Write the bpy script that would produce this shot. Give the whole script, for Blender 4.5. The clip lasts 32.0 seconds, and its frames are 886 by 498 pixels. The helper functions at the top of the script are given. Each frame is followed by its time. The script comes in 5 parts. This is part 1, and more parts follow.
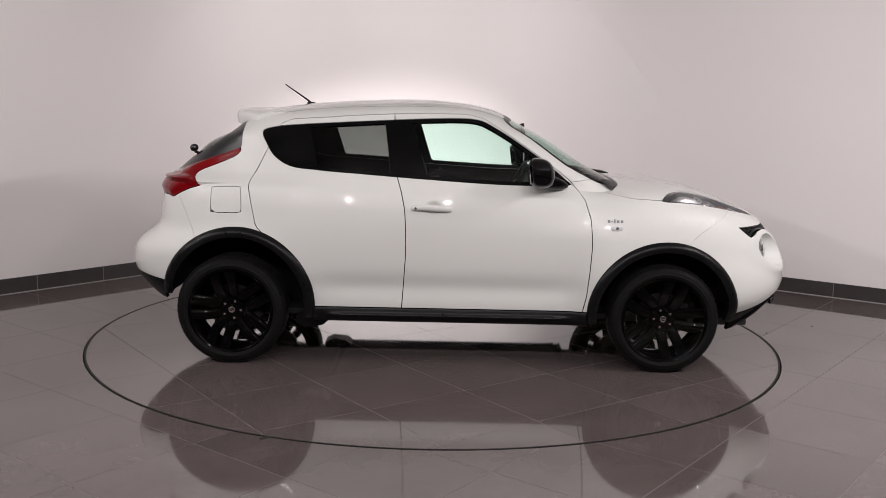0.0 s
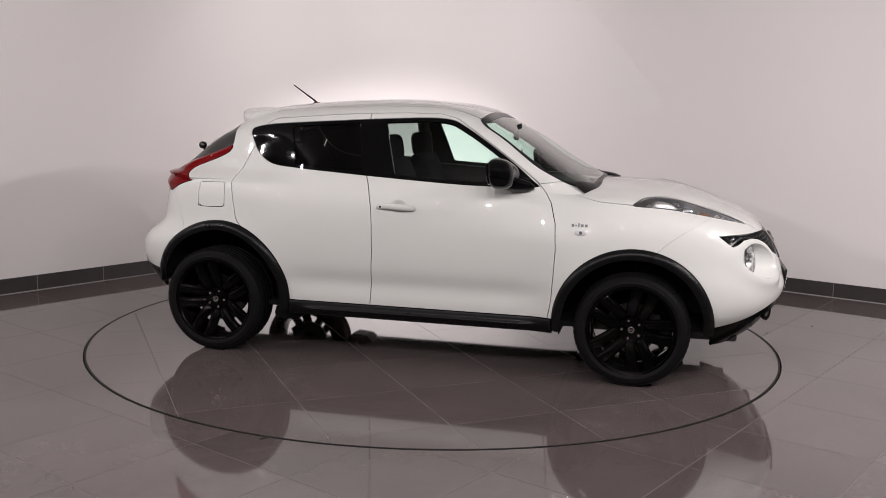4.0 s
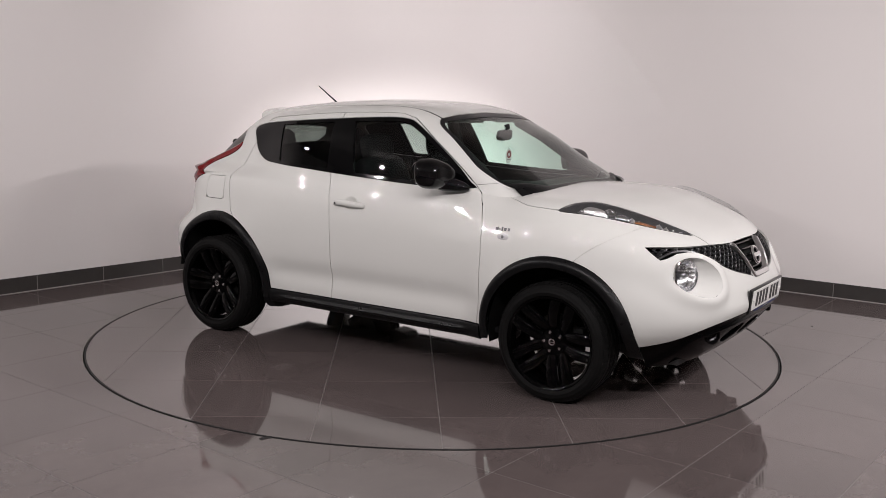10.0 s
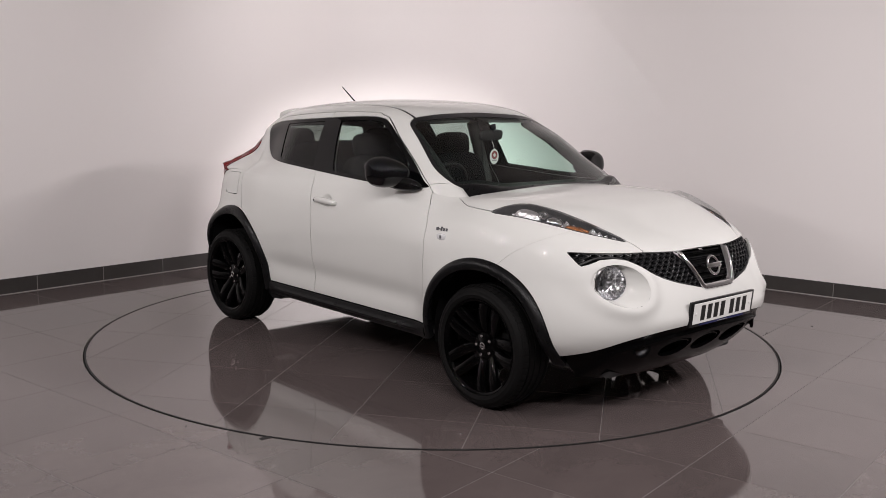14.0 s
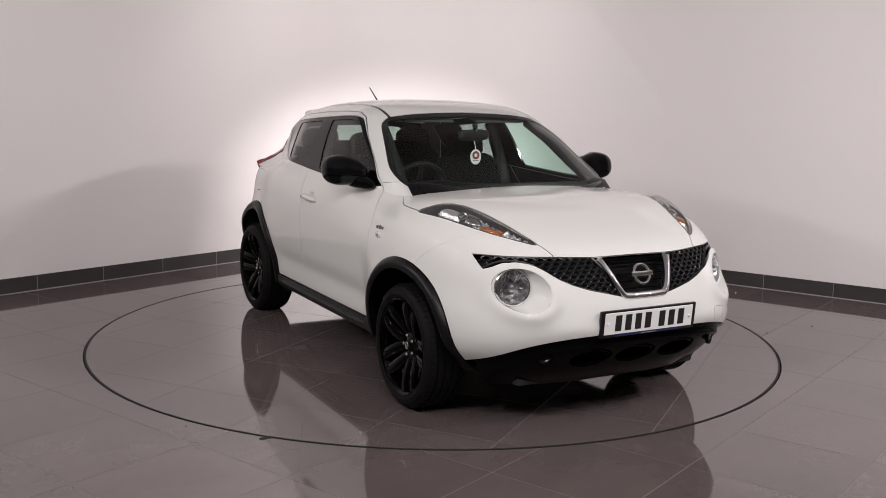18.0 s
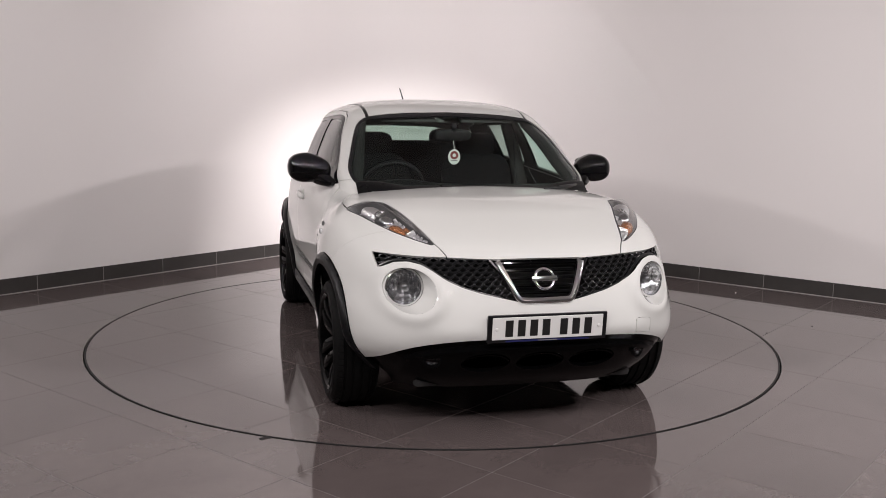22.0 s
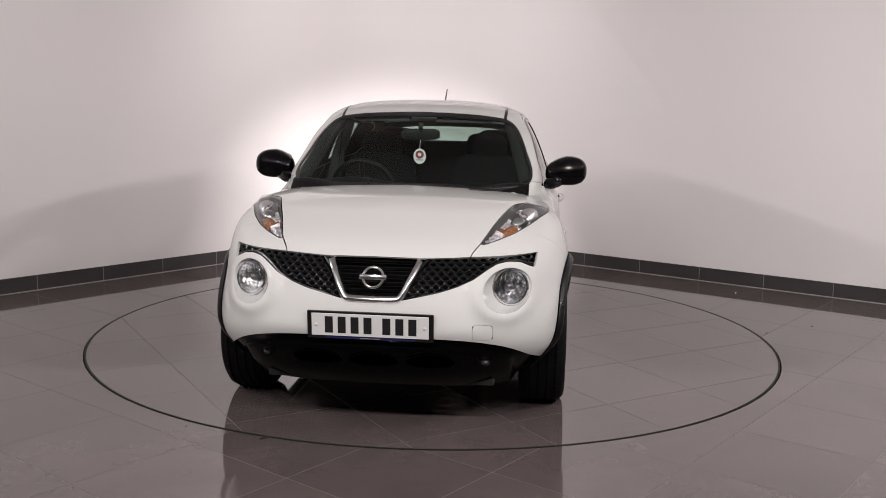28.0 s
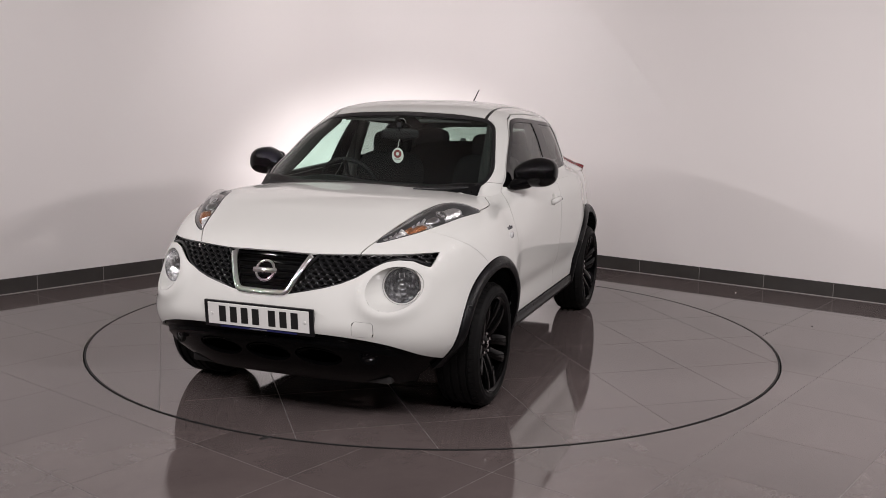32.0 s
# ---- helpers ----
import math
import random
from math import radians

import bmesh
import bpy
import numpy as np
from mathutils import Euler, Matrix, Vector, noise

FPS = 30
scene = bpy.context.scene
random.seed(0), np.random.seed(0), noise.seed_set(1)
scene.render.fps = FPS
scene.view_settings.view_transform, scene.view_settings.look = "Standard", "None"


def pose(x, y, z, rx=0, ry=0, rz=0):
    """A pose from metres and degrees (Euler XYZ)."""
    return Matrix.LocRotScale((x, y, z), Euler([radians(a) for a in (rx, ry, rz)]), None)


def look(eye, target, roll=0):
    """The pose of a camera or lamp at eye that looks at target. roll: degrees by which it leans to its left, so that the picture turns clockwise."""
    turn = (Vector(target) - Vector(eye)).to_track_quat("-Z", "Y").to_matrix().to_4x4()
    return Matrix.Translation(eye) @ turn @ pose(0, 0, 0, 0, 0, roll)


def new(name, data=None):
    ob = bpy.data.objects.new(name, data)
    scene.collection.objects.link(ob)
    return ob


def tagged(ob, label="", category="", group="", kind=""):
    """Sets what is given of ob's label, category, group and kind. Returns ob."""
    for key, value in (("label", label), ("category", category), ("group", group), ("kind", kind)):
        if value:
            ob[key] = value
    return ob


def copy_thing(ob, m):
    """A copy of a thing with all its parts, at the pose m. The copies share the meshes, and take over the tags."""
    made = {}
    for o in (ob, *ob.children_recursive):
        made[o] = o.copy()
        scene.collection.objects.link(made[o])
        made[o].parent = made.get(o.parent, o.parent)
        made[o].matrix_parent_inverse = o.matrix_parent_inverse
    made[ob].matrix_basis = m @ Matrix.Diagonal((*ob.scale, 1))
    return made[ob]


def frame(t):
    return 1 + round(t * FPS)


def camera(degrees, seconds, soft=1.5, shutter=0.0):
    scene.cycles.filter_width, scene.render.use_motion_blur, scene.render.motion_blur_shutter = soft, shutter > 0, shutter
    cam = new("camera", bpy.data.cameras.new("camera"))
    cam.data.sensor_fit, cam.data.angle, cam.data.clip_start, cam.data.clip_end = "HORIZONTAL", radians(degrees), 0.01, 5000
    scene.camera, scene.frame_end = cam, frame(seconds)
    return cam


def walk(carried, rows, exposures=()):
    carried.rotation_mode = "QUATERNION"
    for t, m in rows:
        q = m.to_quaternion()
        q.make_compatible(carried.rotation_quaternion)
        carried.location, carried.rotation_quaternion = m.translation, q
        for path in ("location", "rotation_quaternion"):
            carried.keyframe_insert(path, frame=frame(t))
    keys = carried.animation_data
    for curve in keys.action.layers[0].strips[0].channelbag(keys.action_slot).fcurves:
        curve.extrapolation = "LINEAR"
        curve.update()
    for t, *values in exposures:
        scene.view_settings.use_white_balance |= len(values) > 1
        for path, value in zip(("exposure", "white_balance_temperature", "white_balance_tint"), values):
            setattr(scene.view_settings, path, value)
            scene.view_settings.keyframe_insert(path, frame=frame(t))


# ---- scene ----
# camera: stands still in front of the turntable
cam = camera(49.93, 32.0, soft=0.8)


def lens_pose(dist, height, yaw, pitch, roll):
    cy, sy, cp, sp = math.cos(yaw), math.sin(yaw), math.cos(pitch), math.sin(pitch)
    fwd = Vector((sy * cp, cy * cp, -sp))
    eye = Vector((0, -dist, height))
    return look(eye, eye + fwd, math.degrees(roll))


EYE = lens_pose(6.3315, 1.5501, math.radians(0.4716), math.radians(8.7971), math.radians(1.0993))
walk(cam, [(0, EYE), (32.0, EYE)], exposures=[(0, -0.05), (32.0, -0.05)])

# the turntable's angle in degrees, t in seconds
def spin(t):
    return -0.7504 - 3.31508 * t - 0.0035498 * t * t


CAR_AT = Vector((0.0854, -0.0412, 0.0))   # the car on the disc
RING = 2.23                               # radius of the disc

# ---- world and lamps ----
world = bpy.data.worlds.new("world")
scene.world = world
world.use_nodes = True
world.node_tree.nodes["Background"].inputs[0].default_value = (0.02, 0.02, 0.02, 1)
world.node_tree.nodes["Background"].inputs[1].default_value = 0.3


def spot(name, eye, target, watts, cone=70, blend=0.6, radius=0.06, colour=(1, 0.934, 0.942)):
    d = bpy.data.lights.new(name, "SPOT")
    d.energy, d.spot_size, d.spot_blend, d.shadow_soft_size, d.color = watts, radians(cone), blend, radius, colour
    ob = new(name, d)
    ob.matrix_world = look(eye, target)
    return ob


LAMPS = []
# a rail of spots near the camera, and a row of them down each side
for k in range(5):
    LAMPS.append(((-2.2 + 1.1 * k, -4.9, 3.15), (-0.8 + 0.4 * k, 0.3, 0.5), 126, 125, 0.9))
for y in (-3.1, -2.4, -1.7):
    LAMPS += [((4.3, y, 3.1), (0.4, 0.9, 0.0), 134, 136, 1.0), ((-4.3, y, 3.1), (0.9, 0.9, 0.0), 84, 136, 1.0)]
# fill spots, added only to brighten the right-hand wall
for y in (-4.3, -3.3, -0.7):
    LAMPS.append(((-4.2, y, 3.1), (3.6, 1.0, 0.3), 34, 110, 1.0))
# another added fill, to lift the floor at the right
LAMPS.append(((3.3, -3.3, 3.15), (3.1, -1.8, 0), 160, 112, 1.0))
# the floods on the back corner
LAMPS += [((-0.30, 1.3, 3.2), (-0.60, 4.2, 0.9), 92, 140, 1.0), ((-0.30, 0.3, 3.2), (-0.50, 3.0, 0.0), 850, 58, 1.0), ((-0.35, -0.6, 3.2), (-0.32, 4.1, 0.0), 660, 40, 1.0)]
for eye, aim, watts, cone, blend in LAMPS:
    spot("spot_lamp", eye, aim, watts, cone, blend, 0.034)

# ---- materials ----
def mat(name, colour, rough=0.5, metal=0.0, coat=0.0, coat_rough=0.03, spec=0.5, vary=0.0, scale=8.0, bump=0.0, bump_scale=60.0, rough_vary=0.0, detail=6.0):
    m = bpy.data.materials.new(name)
    m.use_nodes = True
    nt = m.node_tree
    b = nt.nodes["Principled BSDF"]
    b.inputs["Base Color"].default_value = (*colour, 1)
    b.inputs["Roughness"].default_value = rough
    b.inputs["Metallic"].default_value = metal
    b.inputs["Coat Weight"].default_value = coat
    b.inputs["Coat Roughness"].default_value = coat_rough
    b.inputs["Specular IOR Level"].default_value = spec
    tc = nt.nodes.new("ShaderNodeTexCoord")
    if vary or rough_vary:
        n1 = nt.nodes.new("ShaderNodeTexNoise")
        n1.inputs["Scale"].default_value, n1.inputs["Detail"].default_value = scale, detail
        nt.links.new(tc.outputs["Object"], n1.inputs["Vector"])
        if vary:
            mix = nt.nodes.new("ShaderNodeMix")
            mix.data_type = "RGBA"
            mix.inputs["A"].default_value = (*[c * (1 - vary) for c in colour], 1)
            mix.inputs["B"].default_value = (*[min(1, c * (1 + vary)) for c in colour], 1)
            nt.links.new(n1.outputs["Fac"], mix.inputs["Factor"])
            nt.links.new(mix.outputs["Result"], b.inputs["Base Color"])
        if rough_vary:
            mr = nt.nodes.new("ShaderNodeMapRange")
            mr.inputs["From Min"].default_value, mr.inputs["From Max"].default_value = 0.3, 0.7
            mr.inputs["To Min"].default_value, mr.inputs["To Max"].default_value = max(0, rough - rough_vary), rough + rough_vary
            nt.links.new(n1.outputs["Fac"], mr.inputs["Value"])
            nt.links.new(mr.outputs["Result"], b.inputs["Roughness"])
    if bump:
        n2 = nt.nodes.new("ShaderNodeTexNoise")
        n2.inputs["Scale"].default_value, n2.inputs["Detail"].default_value = bump_scale, 4
        nt.links.new(tc.outputs["Object"], n2.inputs["Vector"])
        bp = nt.nodes.new("ShaderNodeBump")
        bp.inputs["Strength"].default_value, bp.inputs["Distance"].default_value = bump, 0.002
        nt.links.new(n2.outputs["Fac"], bp.inputs["Height"])
        nt.links.new(bp.outputs["Normal"], b.inputs["Normal"])
    return m


def glass(name, tint, rough=0.0):
    """Thin automotive glass: a tinted clear pane with a mirror-like face."""
    m = bpy.data.materials.new(name)
    m.use_nodes = True
    nt = m.node_tree
    nt.nodes.remove(nt.nodes["Principled BSDF"])
    out = nt.nodes["Material Output"]
    tr, gl, lw, mx = (nt.nodes.new("ShaderNode" + k) for k in ("BsdfTransparent", "BsdfGlossy", "LayerWeight", "MixShader"))
    tr.inputs[0].default_value = (*tint, 1)
    gl.inputs[0].default_value = (1, 1, 1, 1)
    gl.inputs["Roughness"].default_value = rough
    lw.inputs[0].default_value = 0.5
    power, scaled = nt.nodes.new("ShaderNodeMath"), nt.nodes.new("ShaderNodeMath")
    power.operation, power.inputs[1].default_value = "POWER", 5
    scaled.operation = "MULTIPLY_ADD"
    scaled.inputs[1].default_value, scaled.inputs[2].default_value = 0.96, 0.028
    nt.links.new(lw.outputs["Facing"], power.inputs[0])
    nt.links.new(power.outputs[0], scaled.inputs[0])
    nt.links.new(scaled.outputs[0], mx.inputs[0])
    nt.links.new(tr.outputs[0], mx.inputs[1])
    nt.links.new(gl.outputs[0], mx.inputs[2])
    nt.links.new(mx.outputs[0], out.inputs[0])
    return m


def facets(m, scale, depth=0.003):
    """Cut-glass relief: every cell of the mould tilts its own way."""
    nt = m.node_tree
    tc, cells, bp = (nt.nodes.new("ShaderNode" + k) for k in ("TexCoord", "TexVoronoi", "Bump"))
    cells.inputs["Scale"].default_value = scale
    bp.inputs["Strength"].default_value, bp.inputs["Distance"].default_value = 1.0, depth
    nt.links.new(tc.outputs["Object"], cells.inputs["Vector"])
    nt.links.new(cells.outputs["Distance"], bp.inputs["Height"])
    nt.links.new(bp.outputs["Normal"], nt.nodes["Principled BSDF"].inputs["Normal"])
    return m


PAINT = mat("white_pearl_paint", (0.612, 0.614, 0.590), 0.5, spec=0.3, coat=1.0, coat_rough=0.016, vary=0.012, scale=3)
GLOSS = mat("gloss_black", (0.002, 0.002, 0.0023), 0.05, spec=0.2, coat=0.1, coat_rough=0.01, vary=0.2, scale=30)
PLASTIC = mat("black_plastic", (0.0048, 0.0048, 0.0052), 0.32, spec=0.16, vary=0.25, scale=25, bump=0.25, bump_scale=700, rough_vary=0.06)
RIM = mat("gloss_black_alloy", (0.0008, 0.0008, 0.0009), 0.04, spec=0.12, vary=0.2, scale=30)
SKIRT_BLACK = mat("gloss_black_skirt", (0.002, 0.002, 0.0022), 0.16, spec=0.07, vary=0.2, scale=20)
SATIN = mat("satin_black", (0.006, 0.006, 0.007), 0.3, vary=0.2, scale=20)
RUBBER = mat("tyre_rubber", (0.0055, 0.0053, 0.0053), 0.6, spec=0.08, vary=0.3, scale=14, bump=0.3, bump_scale=350, rough_vary=0.12)
INNER = mat("dark_lining", (0.008, 0.008, 0.009), 0.8, spec=0.2, vary=0.2, scale=12)
UNDER = mat("underbody", (0.005, 0.005, 0.005), 0.75, spec=0.15, vary=0.3, scale=9)
UNDERSIDE = mat("underside_panels", (0.035, 0.034, 0.034), 0.7, spec=0.2, vary=0.3, scale=7)
CLOTH = mat("dark_seat_cloth", (0.006, 0.006, 0.0066), 0.9, spec=0.1, vary=0.25, scale=60, bump=0.12, bump_scale=150)
DASH = mat("dash_plastic", (0.008, 0.008, 0.009), 0.5, spec=0.2, vary=0.15, scale=20)
PILLAR = mat("grey_trim_cloth", (0.06, 0.058, 0.056), 0.85, vary=0.08, scale=60, bump=0.2, bump_scale=500)
TRIM_GREY = mat("grey_pillar_trim", (0.014, 0.014, 0.0138), 0.7, spec=0.3, vary=0.1, scale=50, bump=0.15, bump_scale=400)
CHROME = mat("chrome", (0.90, 0.90, 0.91), 0.08, metal=1.0, vary=0.03, scale=30)
STEEL = mat("brake_steel", (0.05, 0.048, 0.046), 0.4, metal=1.0, vary=0.15, scale=30)
LAMP_INNER = mat("lamp_reflector", (0.90, 0.88, 0.89), 0.38, metal=1.0, vary=0.12, scale=90)
BOWL = mat("lamp_bowl", (0.70, 0.70, 0.72), 0.14, metal=1.0, vary=0.05, scale=50)
DISH = mat("lamp_dish", (0.72, 0.72, 0.73), 0.25, metal=1.0, vary=0.08, scale=50)
facets(DISH, 42, 0.004)
FOG_DISH = mat("fog_lamp_dish", (0.07, 0.07, 0.072), 0.25, metal=1.0, vary=0.1, scale=60)
facets(FOG_DISH, 70, 0.003)
WEB = mat("honeycomb_black", (0.012, 0.012, 0.013), 0.27, spec=0.45, vary=0.2, scale=40)
LAMP_DARK = mat("lamp_bezel", (0.21, 0.21, 0.215), 0.28, metal=0.85, coat=0.3, vary=0.2, scale=40)
facets(LAMP_INNER, 95, 0.0028)
AMBER = mat("amber_lens", (0.42, 0.16, 0.06), 0.22, metal=0.4, coat=1.0, vary=0.5, scale=90)
facets(AMBER, 110, 0.008)
RED = mat("red_lamp_lens", (0.15, 0.002, 0.004), 0.08, spec=0.28, vary=0.25, scale=20)
PLATE = mat("plate_white", (0.72, 0.72, 0.70), 0.35, coat=0.4, vary=0.02)
INK = mat("plate_black", (0.012, 0.012, 0.012), 0.4)
BLUE = mat("blue_strip", (0.012, 0.016, 0.085), 0.35)
TAG = mat("white_tag", (0.78, 0.77, 0.75), 0.5)
TAG_RED = mat("red_tag_print", (0.22, 0.03, 0.03), 0.5)
GREY_INK = mat("grey_print", (0.25, 0.24, 0.24), 0.5)
SCREEN_GLASS = glass("windscreen_glass", (0.70, 0.86, 0.79))
SIDE_GLASS = glass("side_glass", (0.74, 0.87, 0.82))
PRIVACY = glass("privacy_glass", (0.33, 0.35, 0.34))
REAR_GLASS = glass("rear_screen_glass", (0.30, 0.345, 0.32))
LENS = glass("clear_lens", (0.93, 0.94, 0.94))
WALL = mat("wall_paint", (0.74, 0.71, 0.70), 0.72, vary=0.02, scale=0.8, bump=0.06, bump_scale=180)
CEIL = mat("ceiling_paint", (0.44, 0.425, 0.415), 0.9, vary=0.03, scale=1.0)
SKIRT = mat("skirting_tile", (0.052, 0.048, 0.046), 0.22, vary=0.25, scale=6, bump=0.05, bump_scale=90)
GROUT = mat("tile_grout", (0.175, 0.163, 0.157), 0.6, vary=0.35, scale=9)
SEALANT = mat("pale_sealant", (0.36, 0.34, 0.33), 0.6, vary=0.3, scale=14)
SLOT = mat("ring_slot", (0.012, 0.011, 0.011), 0.7, vary=0.3, scale=12)


def tile_material():
    """Polished porcelain: soft clouds, fine specks, and a shade of its own for each piece."""
    m = mat("polished_tile", (0.16, 0.145, 0.14), 0.052, spec=0.98, rough_vary=0.016, scale=5.0)
    nt = m.node_tree
    b = nt.nodes["Principled BSDF"]
    tc = nt.nodes.new("ShaderNodeTexCoord")
    n1, n2 = nt.nodes.new("ShaderNodeTexNoise"), nt.nodes.new("ShaderNodeTexNoise")
    n1.inputs["Scale"].default_value, n1.inputs["Detail"].default_value, n1.inputs["Roughness"].default_value = 2.6, 10, 0.66
    n1.inputs["Distortion"].default_value = 0.35
    n2.inputs["Scale"].default_value, n2.inputs["Detail"].default_value = 140, 3
    info = nt.nodes.new("ShaderNodeObjectInfo")
    for n in (n1, n2):
        n.noise_dimensions = "4D"
        nt.links.new(tc.outputs["Object"], n.inputs["Vector"])
    mul = nt.nodes.new("ShaderNodeMath")
    mul.operation, mul.inputs[1].default_value = "MULTIPLY", 40
    nt.links.new(info.outputs["Random"], mul.inputs[0])
    nt.links.new(mul.outputs[0], n1.inputs["W"])
    mix = nt.nodes.new("ShaderNodeMix")
    mix.data_type = "RGBA"
    mix.inputs["A"].default_value, mix.inputs["B"].default_value = (0.063, 0.0508, 0.0492, 1), (0.135, 0.1095, 0.1062, 1)
    nt.links.new(n1.outputs["Fac"], mix.inputs["Factor"])
    hsv = nt.nodes.new("ShaderNodeHueSaturation")
    val = nt.nodes.new("ShaderNodeMapRange")
    val.inputs["To Min"].default_value, val.inputs["To Max"].default_value = 0.90, 1.10
    nt.links.new(info.outputs["Random"], val.inputs["Value"])
    nt.links.new(val.outputs["Result"], hsv.inputs["Value"])
    nt.links.new(mix.outputs["Result"], hsv.inputs["Color"])
    mix2 = nt.nodes.new("ShaderNodeMix")
    mix2.data_type, mix2.blend_type = "RGBA", "OVERLAY"
    mix2.inputs["Factor"].default_value = 0.12
    nt.links.new(hsv.outputs["Color"], mix2.inputs["A"])
    nt.links.new(n2.outputs["Fac"], mix2.inputs["B"])
    nt.links.new(mix2.outputs["Result"], b.inputs["Base Color"])
    return m


TILE = tile_material()

# ---- mesh tools ----
class Skin:
    """A triangle sheet with its own smooth normals."""
    def __init__(self, v, n, f):
        self.v, self.n, self.f = v, n, f


def tidy(s):
    used, inv = np.unique(s.f, return_inverse=True)
    return Skin(s.v[used], s.n[used], inv.reshape(-1, 3))


def split(s, val):
    """Cuts a sheet along val = 0: the part where val < 0, and the rest."""
    val = np.where(np.abs(val) < 1e-7, 1e-7, val)
    neg = val < 0
    cnt = neg[s.f].sum(1)
    v, n, extra_v, extra_n, made = s.v, s.n, [], [], {}
    parts = {True: [s.f[cnt == 3]], False: [s.f[cnt == 0]]}
    mixed = {True: [], False: []}

    def cut(i, j):
        key = (i, j) if i < j else (j, i)
        if key not in made:
            w = val[i] / (val[i] - val[j])
            extra_v.append(v[i] + w * (v[j] - v[i]))
            q = n[i] + w * (n[j] - n[i])
            extra_n.append(q / (np.linalg.norm(q) + 1e-12))
            made[key] = len(v) + len(extra_v) - 1
        return made[key]

    for tri in s.f[(cnt == 1) | (cnt == 2)]:
        one = neg[tri].sum() == 1
        k = int(np.nonzero(neg[tri] == one)[0][0])
        a, b, c = (int(tri[(k + i) % 3]) for i in range(3))
        ab, ac = cut(a, b), cut(a, c)
        mixed[bool(one)].append((a, ab, ac))
        mixed[not one] += [(ab, b, c), (ab, c, ac)]
    vv = np.vstack([v, np.array(extra_v).reshape(-1, 3)])
    nn = np.vstack([n, np.array(extra_n).reshape(-1, 3)])
    out = []
    for side in (True, False):
        f = np.vstack([*parts[side], np.array(mixed[side], int).reshape(-1, 3)])
        out.append(tidy(Skin(vv, nn, f.astype(int))))
    return out


def mirrored(s):
    k = np.array([1, -1, 1])
    return Skin(s.v * k, s.n * k, s.f[:, ::-1])


def joined(*ss):
    v, n, f, at = [], [], [], 0
    for s in ss:
        v.append(s.v), n.append(s.n), f.append(s.f + at)
        at += len(s.v)
    return Skin(np.vstack(v), np.vstack(n), np.vstack(f))


def grid_skin(p):
    """A sheet from a grid of points (rows, columns, 3); the normals look out of the car."""
    du, dv = np.gradient(p, axis=0), np.gradient(p, axis=1)
    n = np.cross(du, dv)
    n[np.abs(p[..., 1]) < 0.006, 1] = 0
    n /= np.linalg.norm(n, axis=2, keepdims=True) + 1e-12
    r, c = p.shape[:2]
    i = np.arange(r * c).reshape(r, c)
    q = np.stack([i[:-1, :-1], i[1:, :-1], i[1:, 1:], i[:-1, 1:]], -1).reshape(-1, 4)
    f = np.vstack([q[:, [0, 1, 2]], q[:, [0, 2, 3]]])
    return Skin(p.reshape(-1, 3), n.reshape(-1, 3), f)


def smooth_outline(pts, closed=True, per=8):
    p = np.array(pts, float)
    m = len(p)
    out = []
    for i in range(m if closed else m - 1):
        a, b, c, d = ((p[(i + k) % m]) if closed else p[min(max(i + k, 0), m - 1)] for k in (-1, 0, 1, 2))
        for t in np.arange(per) / per:
            out.append(0.5 * (2 * b + (c - a) * t + (2 * a - 5 * b + 4 * c - d) * t * t + (3 * b - a - 3 * c + d) * t ** 3))
    if not closed:
        out.append(p[-1])
    return np.array(out)


def inside(q, poly):
    """Signed distance to a closed outline; negative within."""
    a, b = poly, np.roll(poly, -1, 0)
    best, odd = np.full(len(q), 1e9), np.zeros(len(q), bool)
    for (ax, ay), (bx, by) in zip(a, b):
        ex, ey = bx - ax, by - ay
        l2 = ex * ex + ey * ey
        if l2 < 1e-14:
            continue
        wx, wy = q[:, 0] - ax, q[:, 1] - ay
        t = np.clip((wx * ex + wy * ey) / l2, 0, 1)
        best = np.minimum(best, (wx - ex * t) ** 2 + (wy - ey * t) ** 2)
        cross = ((ay <= q[:, 1]) & (by > q[:, 1])) | ((by <= q[:, 1]) & (ay > q[:, 1]))
        if ey:
            odd ^= cross & (q[:, 0] < ax + (q[:, 1] - ay) / ey * ex)
    d = np.sqrt(best)
    return np.where(odd, -d, d)


def line_dist(q, pts):
    """Distance to an open line."""
    best = np.full(len(q), 1e9)
    for (ax, ay), (bx, by) in zip(pts[:-1], pts[1:]):
        ex, ey = bx - ax, by - ay
        wx, wy = q[:, 0] - ax, q[:, 1] - ay
        t = np.clip((wx * ex + wy * ey) / (ex * ex + ey * ey + 1e-14), 0, 1)
        best = np.minimum(best, (wx - ex * t) ** 2 + (wy - ey * t) ** 2)
    return np.sqrt(best)


def spline(xs, ys):
    """A natural cubic through the knots, as a function."""
    xs, ys = np.array(xs, float), np.array(ys, float)
    m = len(xs)
    h = np.diff(xs)
    A, r = np.eye(m), np.zeros(m)
    for i in range(1, m - 1):
        A[i, i - 1:i + 2] = h[i - 1], 2 * (h[i - 1] + h[i]), h[i]
        r[i] = 6 * ((ys[i + 1] - ys[i]) / h[i] - (ys[i] - ys[i - 1]) / h[i - 1])
    k = np.linalg.solve(A, r)

    def f(x):
        x = np.clip(np.asarray(x, float), xs[0], xs[-1])
        i = np.clip(np.searchsorted(xs, x) - 1, 0, m - 2)
        a, b = xs[i + 1] - x, x - xs[i]
        return (k[i] * a ** 3 + k[i + 1] * b ** 3) / (6 * h[i]) + (ys[i] / h[i] - k[i] * h[i] / 6) * a + (ys[i + 1] / h[i] - k[i + 1] * h[i] / 6) * b
    return f


